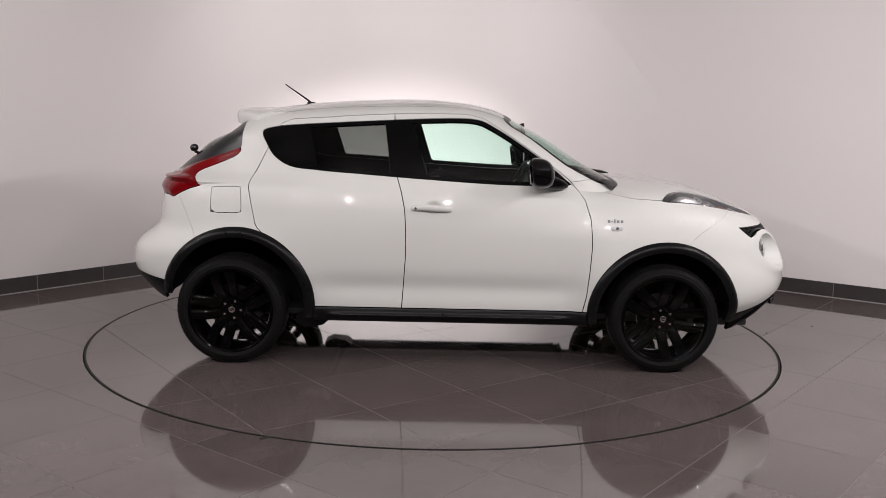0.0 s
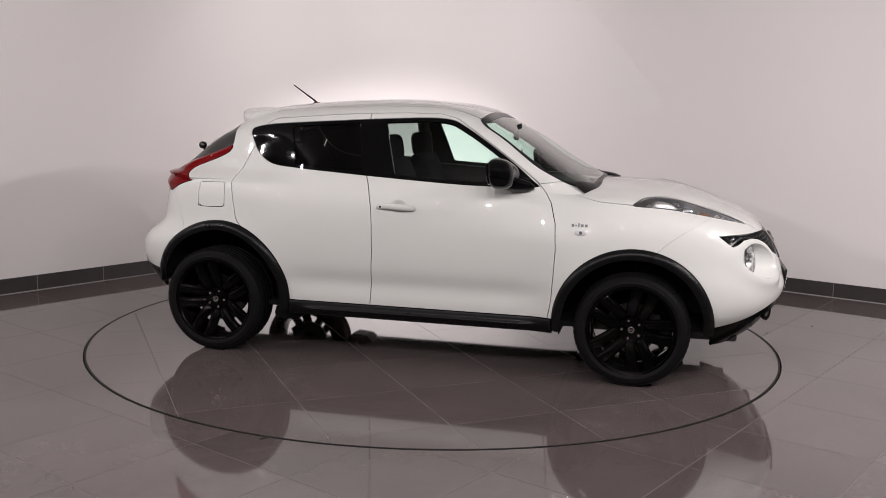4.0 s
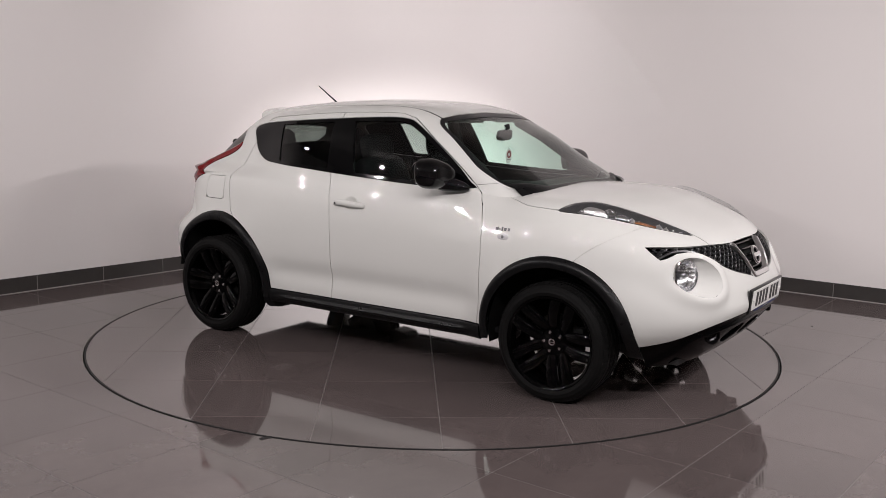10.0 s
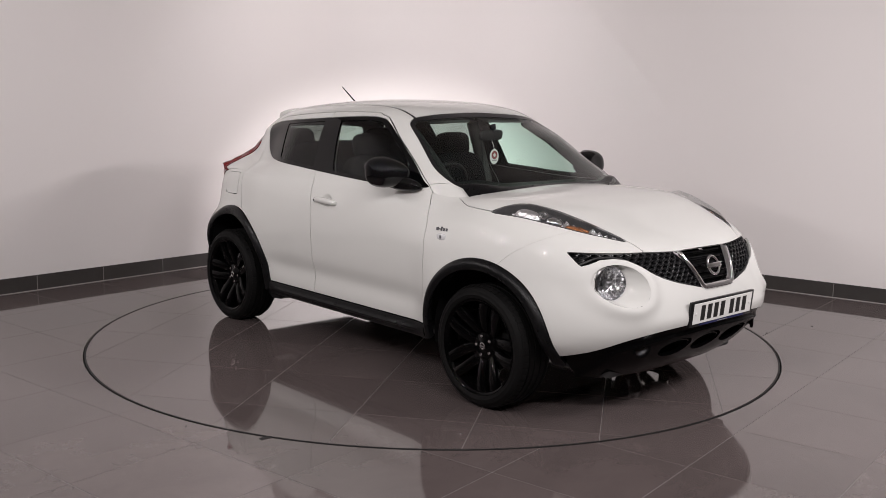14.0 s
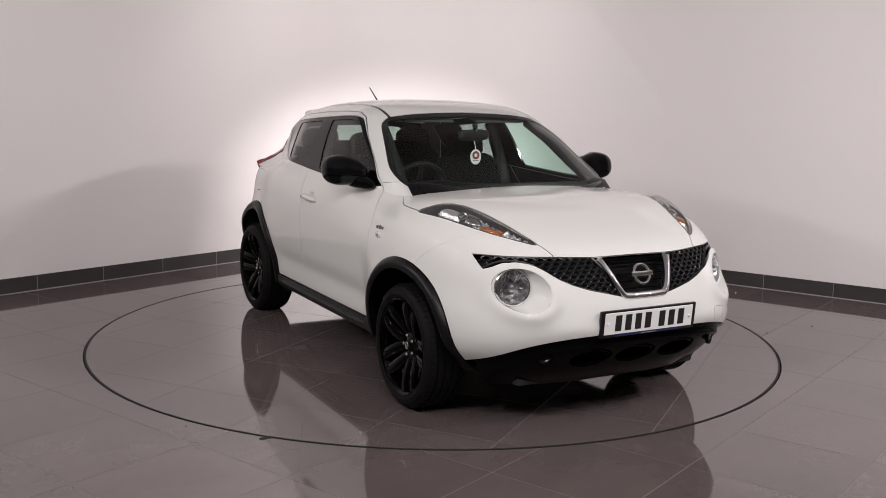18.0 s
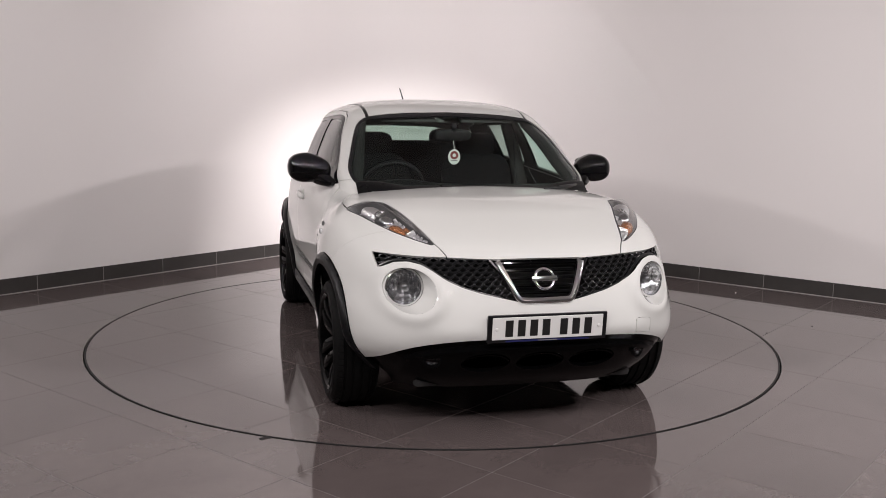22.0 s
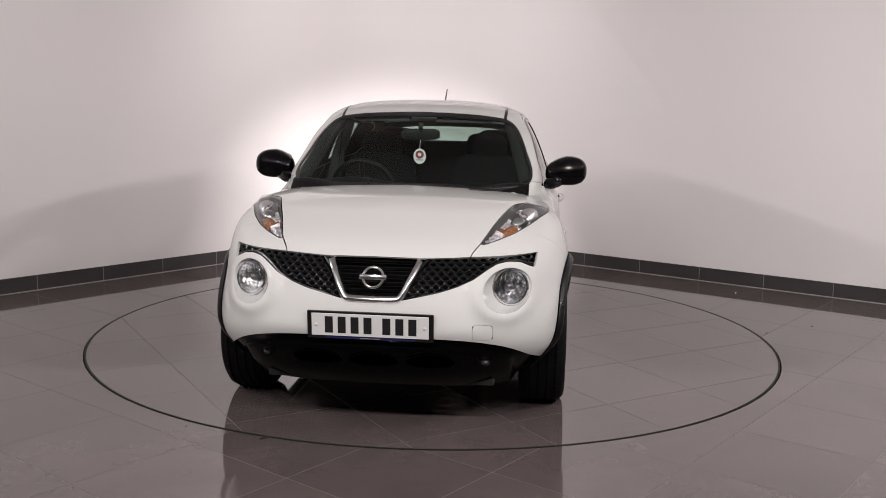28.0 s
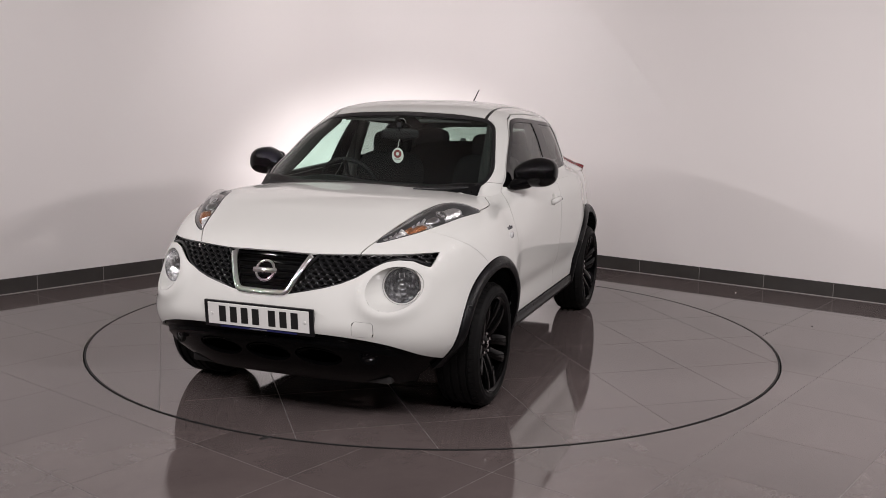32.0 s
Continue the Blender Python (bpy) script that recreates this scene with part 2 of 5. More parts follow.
def step(a, b, x):
    t = np.clip((np.asarray(x, float) - a) / (b - a), 0, 1)
    return t * t * (3 - 2 * t)


def renormal(s):
    """The same sheet with its normals taken from its shape."""
    acc = np.zeros_like(s.v)
    tri = s.v[s.f]
    fn = np.cross(tri[:, 1] - tri[:, 0], tri[:, 2] - tri[:, 0])
    for k in range(3):
        np.add.at(acc, s.f[:, k], fn)
    return Skin(s.v, acc / (np.linalg.norm(acc, axis=1, keepdims=True) + 1e-12), s.f)


def swollen(s, rise):
    """A sheet raised along its normals, vertex by vertex."""
    return renormal(Skin(s.v + s.n * np.asarray(rise)[:, None], s.n, s.f))


def put(name, s, material, parent=None, thick=0.012, label="", inner=None, lift=0.0):
    """Links a sheet as one mesh of that thickness, its edges closed."""
    v, n, f = s.v + s.n * lift, s.n, s.f
    edges = np.sort(np.vstack([f[:, [0, 1]], f[:, [1, 2]], f[:, [2, 0]]]), 1)
    way = np.vstack([f[:, [0, 1]], f[:, [1, 2]], f[:, [2, 0]]])
    _, first, count = np.unique(edges, axis=0, return_index=True, return_counts=True)
    rim = way[first[count == 1]]
    m = len(v)
    vv = np.vstack([v, v - n * thick]) if thick else v
    faces = [f]
    if thick:
        faces.append(f[:, ::-1] + m)
        walls = np.vstack([np.stack([rim[:, 1], rim[:, 0], rim[:, 0] + m], 1), np.stack([rim[:, 1], rim[:, 0] + m, rim[:, 1] + m], 1)])
        faces.append(walls)
    ff = np.vstack(faces)
    me = bpy.data.meshes.new(name)
    me.from_pydata(vv.tolist(), [], ff.tolist())
    me.materials.append(material)
    if inner:
        me.materials.append(inner)
        idx = np.zeros(len(ff), np.int32)
        idx[len(f):2 * len(f)] = 1
        me.polygons.foreach_set("material_index", idx)
    loops = np.zeros((len(ff) * 3, 3))
    loops[:len(f) * 3] = n[f.reshape(-1)]
    if thick:
        loops[len(f) * 3:2 * len(f) * 3] = -n[f[:, ::-1].reshape(-1)]
        w = vv[walls]
        wn = np.cross(w[:, 1] - w[:, 0], w[:, 2] - w[:, 0])
        wn /= np.linalg.norm(wn, axis=1, keepdims=True) + 1e-12
        loops[2 * len(f) * 3:] = np.repeat(wn, 3, 0)
    me.polygons.foreach_set("use_smooth", np.ones(len(ff), bool))
    me.normals_split_custom_set(loops.tolist())
    ob = new(name, me)
    ob.parent = parent
    if label:
        tagged(ob, label)
    return ob


def part(name, bm, material, parent=None, label="", smooth=35):
    """Links a bmesh as one mesh under its thing."""
    bmesh.ops.recalc_face_normals(bm, faces=bm.faces[:])
    for e in bm.edges:
        e.smooth = len(e.link_faces) != 2 or e.calc_face_angle(0) < radians(smooth)
    for f in bm.faces:
        f.smooth = True
    me = bpy.data.meshes.new(name)
    bm.to_mesh(me)
    bm.free()
    for m in (material if isinstance(material, (list, tuple)) else [material]):
        me.materials.append(m)
    ob = new(name, me)
    ob.parent = parent
    if label:
        tagged(ob, label)
    return ob


def box(bm, size, at=(0, 0, 0), turn=None, bevel=0.0, segs=2):
    m = Matrix.Translation(at) @ (turn or Matrix.Identity(4)) @ Matrix.Diagonal((*size, 1))
    made = bmesh.ops.create_cube(bm, size=1, matrix=m)["verts"]
    if bevel:
        es = list({e for v in made for e in v.link_edges})
        bmesh.ops.bevel(bm, geom=es, offset=bevel, segments=segs, profile=0.6, affect="EDGES")
    return made


def lathe(bm, rows, segs=48, axis="y", at=(0, 0, 0), close=False):
    """Turns rows of (radius, height) about an axis."""
    rings = []
    for r, h in rows:
        ring = []
        for k in range(segs):
            a = 2 * math.pi * k / segs
            c, s = r * math.cos(a), r * math.sin(a)
            p = {"y": (c, h, s), "z": (c, s, h), "x": (h, c, s)}[axis]
            ring.append(bm.verts.new(Vector(p) + Vector(at)))
        rings.append(ring)
    pairs = list(zip(rings[:-1], rings[1:])) + ([(rings[-1], rings[0])] if close else [])
    for a, b in pairs:
        for k in range(segs):
            bm.faces.new((a[k], a[(k + 1) % segs], b[(k + 1) % segs], b[k]))
    return rings


def tube(bm, pts, radius, segs=8, closed=False):
    pts = [Vector(p) for p in pts]
    rings, m = [], len(pts)
    up = Vector((0.13, 0.21, 0.97)).normalized()
    for i, p in enumerate(pts):
        d = (pts[(i + 1) % m] - pts[i - 1]) if closed else (pts[min(i + 1, m - 1)] - pts[max(i - 1, 0)])
        d.normalize()
        a = d.cross(up).normalized()
        b = d.cross(a).normalized()
        r = radius[i] if isinstance(radius, (list, tuple)) else radius
        rings.append([bm.verts.new(p + a * r * math.cos(2 * math.pi * k / segs) + b * r * math.sin(2 * math.pi * k / segs)) for k in range(segs)])
    for a, b in list(zip(rings[:-1], rings[1:])) + ([(rings[-1], rings[0])] if closed else []):
        for k in range(segs):
            bm.faces.new((a[k], a[(k + 1) % segs], b[(k + 1) % segs], b[k]))
    if not closed:
        bm.faces.new(rings[0])
        bm.faces.new(rings[-1])


def superblob(bm, size, at=(0, 0, 0), turn=None, e1=0.6, e2=0.6, nu=28, nv=16):
    """A rounded block (superellipsoid)."""
    m = Matrix.Translation(at) @ (turn or Matrix.Identity(4))
    pw = lambda c, e: math.copysign(abs(c) ** e, c)
    rows = []
    for j in range(nv + 1):
        b = -math.pi / 2 + math.pi * j / nv
        row = []
        for i in range(nu):
            a = 2 * math.pi * i / nu
            row.append(m @ Vector((size[0] * pw(math.cos(b), e1) * pw(math.cos(a), e2), size[1] * pw(math.cos(b), e1) * pw(math.sin(a), e2), size[2] * pw(math.sin(b), e1))))
        rows.append(row)
    vs = [[bm.verts.new(p) for p in row] for row in rows[1:-1]]
    lo, hi = bm.verts.new(rows[0][0]), bm.verts.new(rows[-1][0])
    for a, b in zip(vs[:-1], vs[1:]):
        for i in range(nu):
            bm.faces.new((a[i], a[(i + 1) % nu], b[(i + 1) % nu], b[i]))
    for i in range(nu):
        bm.faces.new((lo, vs[0][(i + 1) % nu], vs[0][i]))
        bm.faces.new((hi, vs[-1][i], vs[-1][(i + 1) % nu]))

# ---- the car's outer form ----
# x forward, y to the car's left, z up; the origin lies on the ground midway between the axles
HALF_BASE, TYRE_R = 1.265, 0.318
LEVEL = [0.20, 0.28, 0.36, 0.44, 0.52, 0.60, 0.68, 0.76, 0.84, 0.90, 0.95, 1.00, 1.03, 1.055, 1.072, 1.083, 1.090, 1.093]
NOSE = [1.84, 1.95, 2.02, 2.08, 2.105, 2.105, 2.08, 2.042, 1.985, 1.912, 1.80, 1.67, 1.585, 1.475, 1.36, 1.22, 1.10, 1.0]
DOOR = [0.785, 0.800, 0.814, 0.827, 0.838, 0.848, 0.856, 0.860, 0.860, 0.856, 0.849, 0.834, 0.820, 0.806, 0.797, 0.791, 0.787, 0.785]
WING = [0.82, 0.845, 0.868, 0.882, 0.886, 0.886, 0.882, 0.876, 0.868, 0.857, 0.838, 0.797, 0.752, 0.665, 0.52, 0.36, 0.18, 0.004]
TAIL = [-1.72, -1.80, -1.87, -1.95, -1.995, -1.995, -1.955, -1.850, -1.820, -1.812, -1.803, -1.792, -1.78, -1.765, -1.76, -1.755, -1.75, -1.75]
S_LOW = list(range(len(LEVEL)))
low_z, low_nose, low_door, low_wing, low_tail = (spline(S_LOW, k) for k in (LEVEL, NOSE, DOOR, WING, TAIL))
CAP_F, CAP_R = 0.95, -1.10

UP_Z = [1.00, 1.03, 1.068, 1.131, 1.225, 1.335, 1.404, 1.45, 1.474, 1.50, 1.52, 1.539, 1.552, 1.560, 1.563]
UP_B = [0.834, 0.820, 0.799, 0.775, 0.742, 0.695, 0.658, 0.628, 0.605, 0.565, 0.51, 0.43, 0.32, 0.18, 0.004]
UP_F = [1.16, 1.115, 1.054, 0.938, 0.772, 0.606, 0.474, 0.39, 0.345, 0.285, 0.215, 0.12, 0.0, -0.12, -0.25]
UP_R = [-1.795, -1.78, -1.745, -1.685, -1.585, -1.47, -1.385, -1.34, -1.315, -1.29, -1.26, -1.20, -1.10, -0.95, -0.80]
S_UP = list(range(len(UP_Z)))
up_z, up_b, up_f, up_r = (spline(S_UP, k) for k in (UP_Z, UP_B, UP_F, UP_R))


def taper(x, z):
    # the cabin draws in behind the rear doors, above a broad shoulder
    return 1 - 0.045 * step(-0.85, -1.25, x) * step(0.62, 0.85, z) * step(1.15, 1.05, z) - 0.05 * step(-0.5, -1.9, x) * step(0.95, 1.35, z) - 0.13 * step(-0.6, -1.15, x) * step(1.035, 1.13, z) * (1 - 0.35 * step(1.25, 1.45, z)) - 0.09 * step(-1.08, -1.42, x) * step(1.06, 1.18, z) * step(1.44, 1.30, z)


def waist(x, z):
    """The cabin and the shoulder draw in towards the foot of the windscreen."""
    return 1 - 0.040 * step(0.1, 0.7, x) * step(0.98, 1.12, z) * step(1.15, 0.9, x) - 0.032 * np.exp(-((x - 0.78) / 0.30) ** 2) * step(0.78, 0.98, z) * step(1.14, 1.04, z)


def flare(x, z):
    f = 0.022 * np.exp(-((x - HALF_BASE) / 0.36) ** 2) * np.exp(-((z - 0.72) / 0.24) ** 2)
    r = 0.018 * np.exp(-((x + 1.27) / 0.45) ** 2) * (np.exp(-((z - 0.53) / 0.17) ** 2) - 0.7 * np.exp(-((z - 0.92) / 0.12) ** 2))
    return f + r


def polar(a, b, n, phi):
    r = (np.abs(np.cos(phi) / a) ** n + np.abs(np.sin(phi) / b) ** n) ** (-1 / n)
    return r * np.cos(phi), r * np.sin(phi)


def plan_power(z):
    """How square the nose is in plan: more so towards the ground."""
    return 3.0 + 0.55 * step(0.72, 0.45, z)


def lower_form(nf=84, ns=120, nr=34, nv=110):
    """Bumpers, wings, bonnet and doors as one sheet, its left half."""
    # rows lie closer over the bonnet's flat top
    s = np.linspace(0, len(LEVEL) - 1, nv)
    z, xn, bd, bw, xr = (k(s) for k in (low_z, low_nose, low_door, low_wing, low_tail))
    bw = np.maximum(bw, 0.003)
    cols = []
    for phi in np.linspace(0, math.pi / 2, nf) ** 1.0:
        dx, y = polar(np.maximum(xn - CAP_F, 0.02), bw, plan_power(z), phi)
        cols.append((CAP_F + dx, y, z))
    for x in np.linspace(CAP_F, CAP_R, ns)[1:]:
        w = step(0.68, CAP_F, x)
        cols.append((np.full(nv, x), bd * (1 - w) + bw * w, z))
    for phi in np.linspace(math.pi / 2, 0, nr)[1:]:
        dx, y = polar(CAP_R - xr, bd, 3.0, phi)
        cols.append((CAP_R - dx, y, z))
    p = np.array(cols).transpose(0, 2, 1)
    x, y, z = p[..., 0], p[..., 1], p[..., 2]
    y *= taper(x, z) * waist(x, z) * (1 - 0.075 * step(0.42, 0.21, z) * step(1.38, 1.62, x))
    # flares over the wheels, full on the flanks, none on the nose
    y += flare(x, z) * step(0.45, 0.8, y)
    # the tuck along the lower doors
    y -= 0.018 * np.exp(-((z - 0.47) / 0.068) ** 2) * step(-0.95, -0.6, x) * step(0.95, 0.55, x)
    # rings round the round lamps, and the shelf between them
    r = np.hypot((y - 0.603) / 1.12, z - 0.708)
    x += 0.026 * np.exp(-((r - 0.108) / 0.040) ** 2) * step(1.5, 1.7, x) * step(0.95, 0.80, z)
    x += 0.012 * np.exp(-((z - 0.53) / 0.05) ** 2) * step(0.75, 0.4, y) * step(1.6, 1.9, x)
    return grid_skin(p)


def upper_form(nf=64, ns=80, nr=40, nv=90):
    """Screens, pillars and roof as one sheet, its left half."""
    s = np.linspace(0, len(UP_Z) - 1, nv)
    z, b, xf, xr = (k(s) for k in (up_z, up_b, up_f, up_r))
    b = np.maximum(b, 0.003)
    af, ar = np.minimum(0.45, b * 0.75), np.minimum(0.5, b * 0.8)
    cols = []
    for phi in np.linspace(0, math.pi / 2, nf):
        dx, y = polar(af, b, 4.0, phi)
        cols.append((xf - af + dx, y, z))
    for w in np.linspace(0, 1, ns)[1:]:
        cols.append(((xf - af) * (1 - w) + (xr + ar) * w, b, z))
    for phi in np.linspace(math.pi / 2, 0, nr)[1:]:
        dx, y = polar(ar, b, 3.5, phi)
        cols.append((xr + ar - dx, y, z))
    p = np.array(cols).transpose(0, 2, 1)
    x, y, z = p[..., 0], p[..., 1], p[..., 2]
    y *= taper(x, z) * waist(x, z) * (1 - 0.10 * step(0.6, 0.95, x) * step(1.2, 1.0, z))
    y += flare(x, z) * step(0.45, 0.8, y)
    z -= 0.085 * np.clip((-x - 0.25) / 1.1, 0, 2) ** 1.6 * step(1.25, 1.5, z)
    return grid_skin(p)


def cabin_side(v):
    """Negative where a point lies inside the screens' form."""
    s = np.interp(v[:, 2], UP_Z, S_UP)
    b, xf = np.maximum(up_b(s), 0.003) * (1 - 0.10 * step(0.6, 0.95, v[:, 0]) * step(1.2, 1.0, v[:, 2])) * waist(v[:, 0], v[:, 2]), up_f(s)
    a = np.minimum(0.45, b * 0.75)
    dx = np.maximum(v[:, 0] - (xf - a), 0)
    return ((dx / a) ** 4 + np.abs(v[:, 1] / b) ** 4) ** 0.25 - 1


LOWER, UPPER = lower_form(), upper_form()


def side_y(x, z):
    """How far out the flank lies at that place."""
    q = LOWER.v[LOWER.v[:, 1] > 0.3]
    d = (q[:, 0] - x) ** 2 + (q[:, 2] - z) ** 2
    k = np.argsort(d)[:6]
    w = 1 / (d[k] + 1e-6)
    return float((q[k, 1] * w).sum() / w.sum())

# ---- the showroom ----
CORNER = Vector((-0.55, 4.24, 0))
DIR_L = Vector((-math.cos(radians(49.5)), -math.sin(radians(49.5)), 0))
DIR_R = Vector((math.cos(radians(36.0)), -math.sin(radians(36.0)), 0))
ROOM_H, BEND = 3.3, 1.1
LONG_L, LONG_R = 12.0, 12.5


def wall_line():
    """The foot of the two visible walls with the bend between them."""
    half = math.acos(-(DIR_L.dot(DIR_R)) * -1) / 2
    back = BEND / math.tan(half)
    a, b = CORNER + DIR_L * back, CORNER + DIR_R * back
    mid = (DIR_L + DIR_R).normalized()
    centre = CORNER + mid * (BEND / math.sin(half))
    a0, a1 = (a - centre), (b - centre)
    turn = a0.angle(a1)
    sign = 1 if a0.cross(a1).z > 0 else -1
    arc = [centre + Matrix.Rotation(sign * turn * k / 20, 3, "Z") @ a0 for k in range(21)]
    return [CORNER + DIR_L * LONG_L] + arc + [CORNER + DIR_R * LONG_R]


FOOT = wall_line()


def upright_sheet(name, line, z0, z1, depth, material, kind="structure", label="", bevel=0.0):
    """A wall of that depth behind a line on the ground."""
    bm = bmesh.new()
    m = len(line)
    outs = []
    for i, p in enumerate(line):
        d = (line[min(i + 1, m - 1)] - line[max(i - 1, 0)]).normalized()
        outs.append(p + Vector((-d.y, d.x, 0)) * depth)
    rows = [[bm.verts.new((p.x, p.y, z)) for p in ln] for ln, z in ((line, z0), (line, z1), (outs, z1), (outs, z0))]
    for a, b in zip(rows, rows[1:] + rows[:1]):
        for i in range(m - 1):
            bm.faces.new((a[i], a[i + 1], b[i + 1], b[i]))
    for k in (0, -1):
        bm.faces.new([r[k] for r in rows])
    ob = part(name, bm, material, smooth=30)
    return tagged(ob, label, kind=kind)


def build_room():
    upright_sheet("wall_back", FOOT, 0, ROOM_H, 0.15, WALL, label="unseen plain wall that closes the room with a rounded corner")
    # unseen walls and ceiling, added to close the room for bounce and reflections
    far = CORNER + DIR_L * LONG_L + DIR_R * LONG_R
    end_l, end_r = FOOT[0], FOOT[-1]
    upright_sheet("wall_front", [end_r, far], 0, ROOM_H, 0.15, WALL, label="unseen plain wall that closes the room")
    upright_sheet("wall_side", [far, end_l], 0, ROOM_H, 0.15, WALL, label="unseen plain wall that closes the room")
    bm = bmesh.new()
    out = [CORNER + Vector((0, 0.3, 0)), end_l - Vector((0.3, 0, 0)), far - Vector((0, 0.3, 0)), end_r + Vector((0.3, 0, 0))]
    lo = [bm.verts.new((p.x, p.y, ROOM_H)) for p in out]
    hi = [bm.verts.new((p.x, p.y, ROOM_H + 0.12)) for p in out]
    bm.faces.new(lo), bm.faces.new(hi)
    for i in range(4):
        bm.faces.new((lo[i], lo[(i + 1) % 4], hi[(i + 1) % 4], hi[i]))
    tagged(part("ceiling", bm, CEIL), "unseen ceiling that closes the room", kind="structure")
    # the bed under the tiles, with a round hole for the disc
    bm = bmesh.new()
    segs = 96
    ring = [Vector((math.cos(2 * math.pi * k / segs), math.sin(2 * math.pi * k / segs), 0)) * (RING + 0.013) for k in range(segs)]
    inn = [bm.verts.new((p.x, p.y, -0.001)) for p in ring]
    low = [bm.verts.new((p.x, p.y, -0.06)) for p in ring]
    edge = [bm.verts.new((p.x * 6.5, p.y * 6.5, -0.001)) for p in ring]
    for k in range(segs):
        j = (k + 1) % segs
        bm.faces.new((inn[k], inn[j], edge[j], edge[k]))
        bm.faces.new((inn[k], inn[j], low[j], low[k]))
    bm.faces.new(low)
    floor = tagged(part("floor", bm, GROUT), "grey polished tile floor with pale joints", kind="structure")
    return floor


def tile_sheet(cx, cy, ax, size, cut, keep_in):
    """One square tile, trimmed by the disc's edge: vertices and triangles of its top in the world."""
    n = 12 if cut else 1
    g = np.linspace(-size / 2, size / 2, n + 1)
    X, Y = np.meshgrid(g, g, indexing="ij")
    c, s = math.cos(ax), math.sin(ax)
    p = np.stack([cx + c * X - s * Y, cy + s * X + c * Y, np.zeros_like(X)], -1)
    sk = grid_skin(p)
    sk.n[:] = (0, 0, 1)
    if cut:
        r = np.hypot(sk.v[:, 0], sk.v[:, 1])
        val = (r - RING + 0.007) if keep_in else (RING + 0.014 - r)
        sk, _ = split(sk, val)
    return sk


def lay_tiles(parent, ax, pitch, off, reach, keep_in, joint=0.0038):
    c, s = math.cos(ax), math.sin(ax)
    kmax = int(reach / pitch) + 2
    foot = [Vector((p.x, p.y)) for p in FOOT]
    for i in range(-kmax, kmax + 1):
        for j in range(-kmax, kmax + 1):
            a, b = off[0] + pitch * (i + 0.5), off[1] + pitch * (j + 0.5)
            x, y = c * a - s * b, s * a + c * b
            r = math.hypot(x, y)
            half = pitch * 0.72
            if keep_in:
                if r - half > RING:
                    continue
            else:
                if r + half < RING or r > reach or y < -6.6:
                    continue
                # keep to the room
                q = Vector((x, y, 0)) - CORNER
                nl, nr = Vector((-DIR_L.y, DIR_L.x, 0)), Vector((DIR_R.y, -DIR_R.x, 0))
                if q.dot(nl) < -0.45 or q.dot(nr) < -0.45:
                    continue
            cut = abs(r - RING) < half
            sk = tile_sheet(x, y, ax, pitch - joint, cut, keep_in)
            if len(sk.f) == 0:
                continue
            put("tile", Skin(sk.v - np.array([x, y, 0]), sk.n, sk.f), TILE, parent, thick=0.008).location = (x, y, 0)


def build_skirting():
    """Dark tiles along the walls' feet, one piece each."""
    board = None
    for start, d in ((CORNER, DIR_L), (CORNER, DIR_R)):
        run = 1.167 if d is DIR_L else 1.326
        n = Vector((-d.y, d.x, 0))
        if n.y > 0:
            n = -n
        k = 0
        bend = 1.25
        while run + k * 0.577 < 9:
            a, b = run + k * 0.577, run + (k + 1) * 0.577 - 0.004
            k += 1
            if a < bend:
                continue
            bm = bmesh.new()
            p, q = start + d * a, start + d * b
            mid = (p + q) / 2 + n * 0.006
            turn = Matrix.Rotation(math.atan2(d.y, d.x), 4, "Z")
            box(bm, ((q - p).length, 0.012, 0.118), (0, 0, 0), None, 0.0015, 1)
            ob = part("skirting_tile", bm, SKIRT, None)
            ob.matrix_basis = Matrix.Translation((mid.x, mid.y, 0.0642)) @ turn
            if board is None:
                board = ob
                ob.name = "baseboard"
                tagged(ob, "dark grey tile skirting along the wall", kind="structure")
            else:
                ob.parent = board
                ob.matrix_parent_inverse = board.matrix_basis.inverted()
    # the curved stretch
    arc = [p for p in FOOT[1:-1]]
    ln = [CORNER + DIR_L * 1.741] + arc + [CORNER + DIR_R * 1.323]
    shift = []
    for i, p in enumerate(ln):
        d = (ln[min(i + 1, len(ln) - 1)] - ln[max(i - 1, 0)]).normalized()
        shift.append(p - Vector((-d.y, d.x, 0)) * 0.012)
    upright_sheet("baseboard", shift, 0.005, 0.122, 0.011, SKIRT, label="dark grey tile skirting round the corner")
    # pale grout behind and under the skirting tiles
    for name, end in (("trim", FOOT[1]), ("trim", FOOT[-2])):
        ln = [FOOT[0], end] if end is FOOT[1] else [end, FOOT[-1]]
        d = (ln[1] - ln[0]).normalized()
        n = Vector((-d.y, d.x, 0))
        upright_sheet(name, [p - n * 0.0115 for p in ln], 0.0055, 0.1215, 0.0105, GROUT, label="pale grout joint behind the skirting tiles")
        upright_sheet(name, [p - n * 0.0145 for p in ln], 0.0, 0.0050, 0.0135, SEALANT, label="pale sealant line at the foot of the skirting")


FLOOR = build_room()
build_skirting()

# ---- the car ----
car = tagged(new("car"), "white compact crossover car with black wheels on the turntable", "car")


def carve(s, fn, gap=0.0025):
    """Takes the piece where fn < 0 out of a sheet, with a joint of that half width round it."""
    a, b = split(s, fn(s.v) + gap)
    if gap:
        _, b = split(b, fn(b.v) - gap)
    return a, b


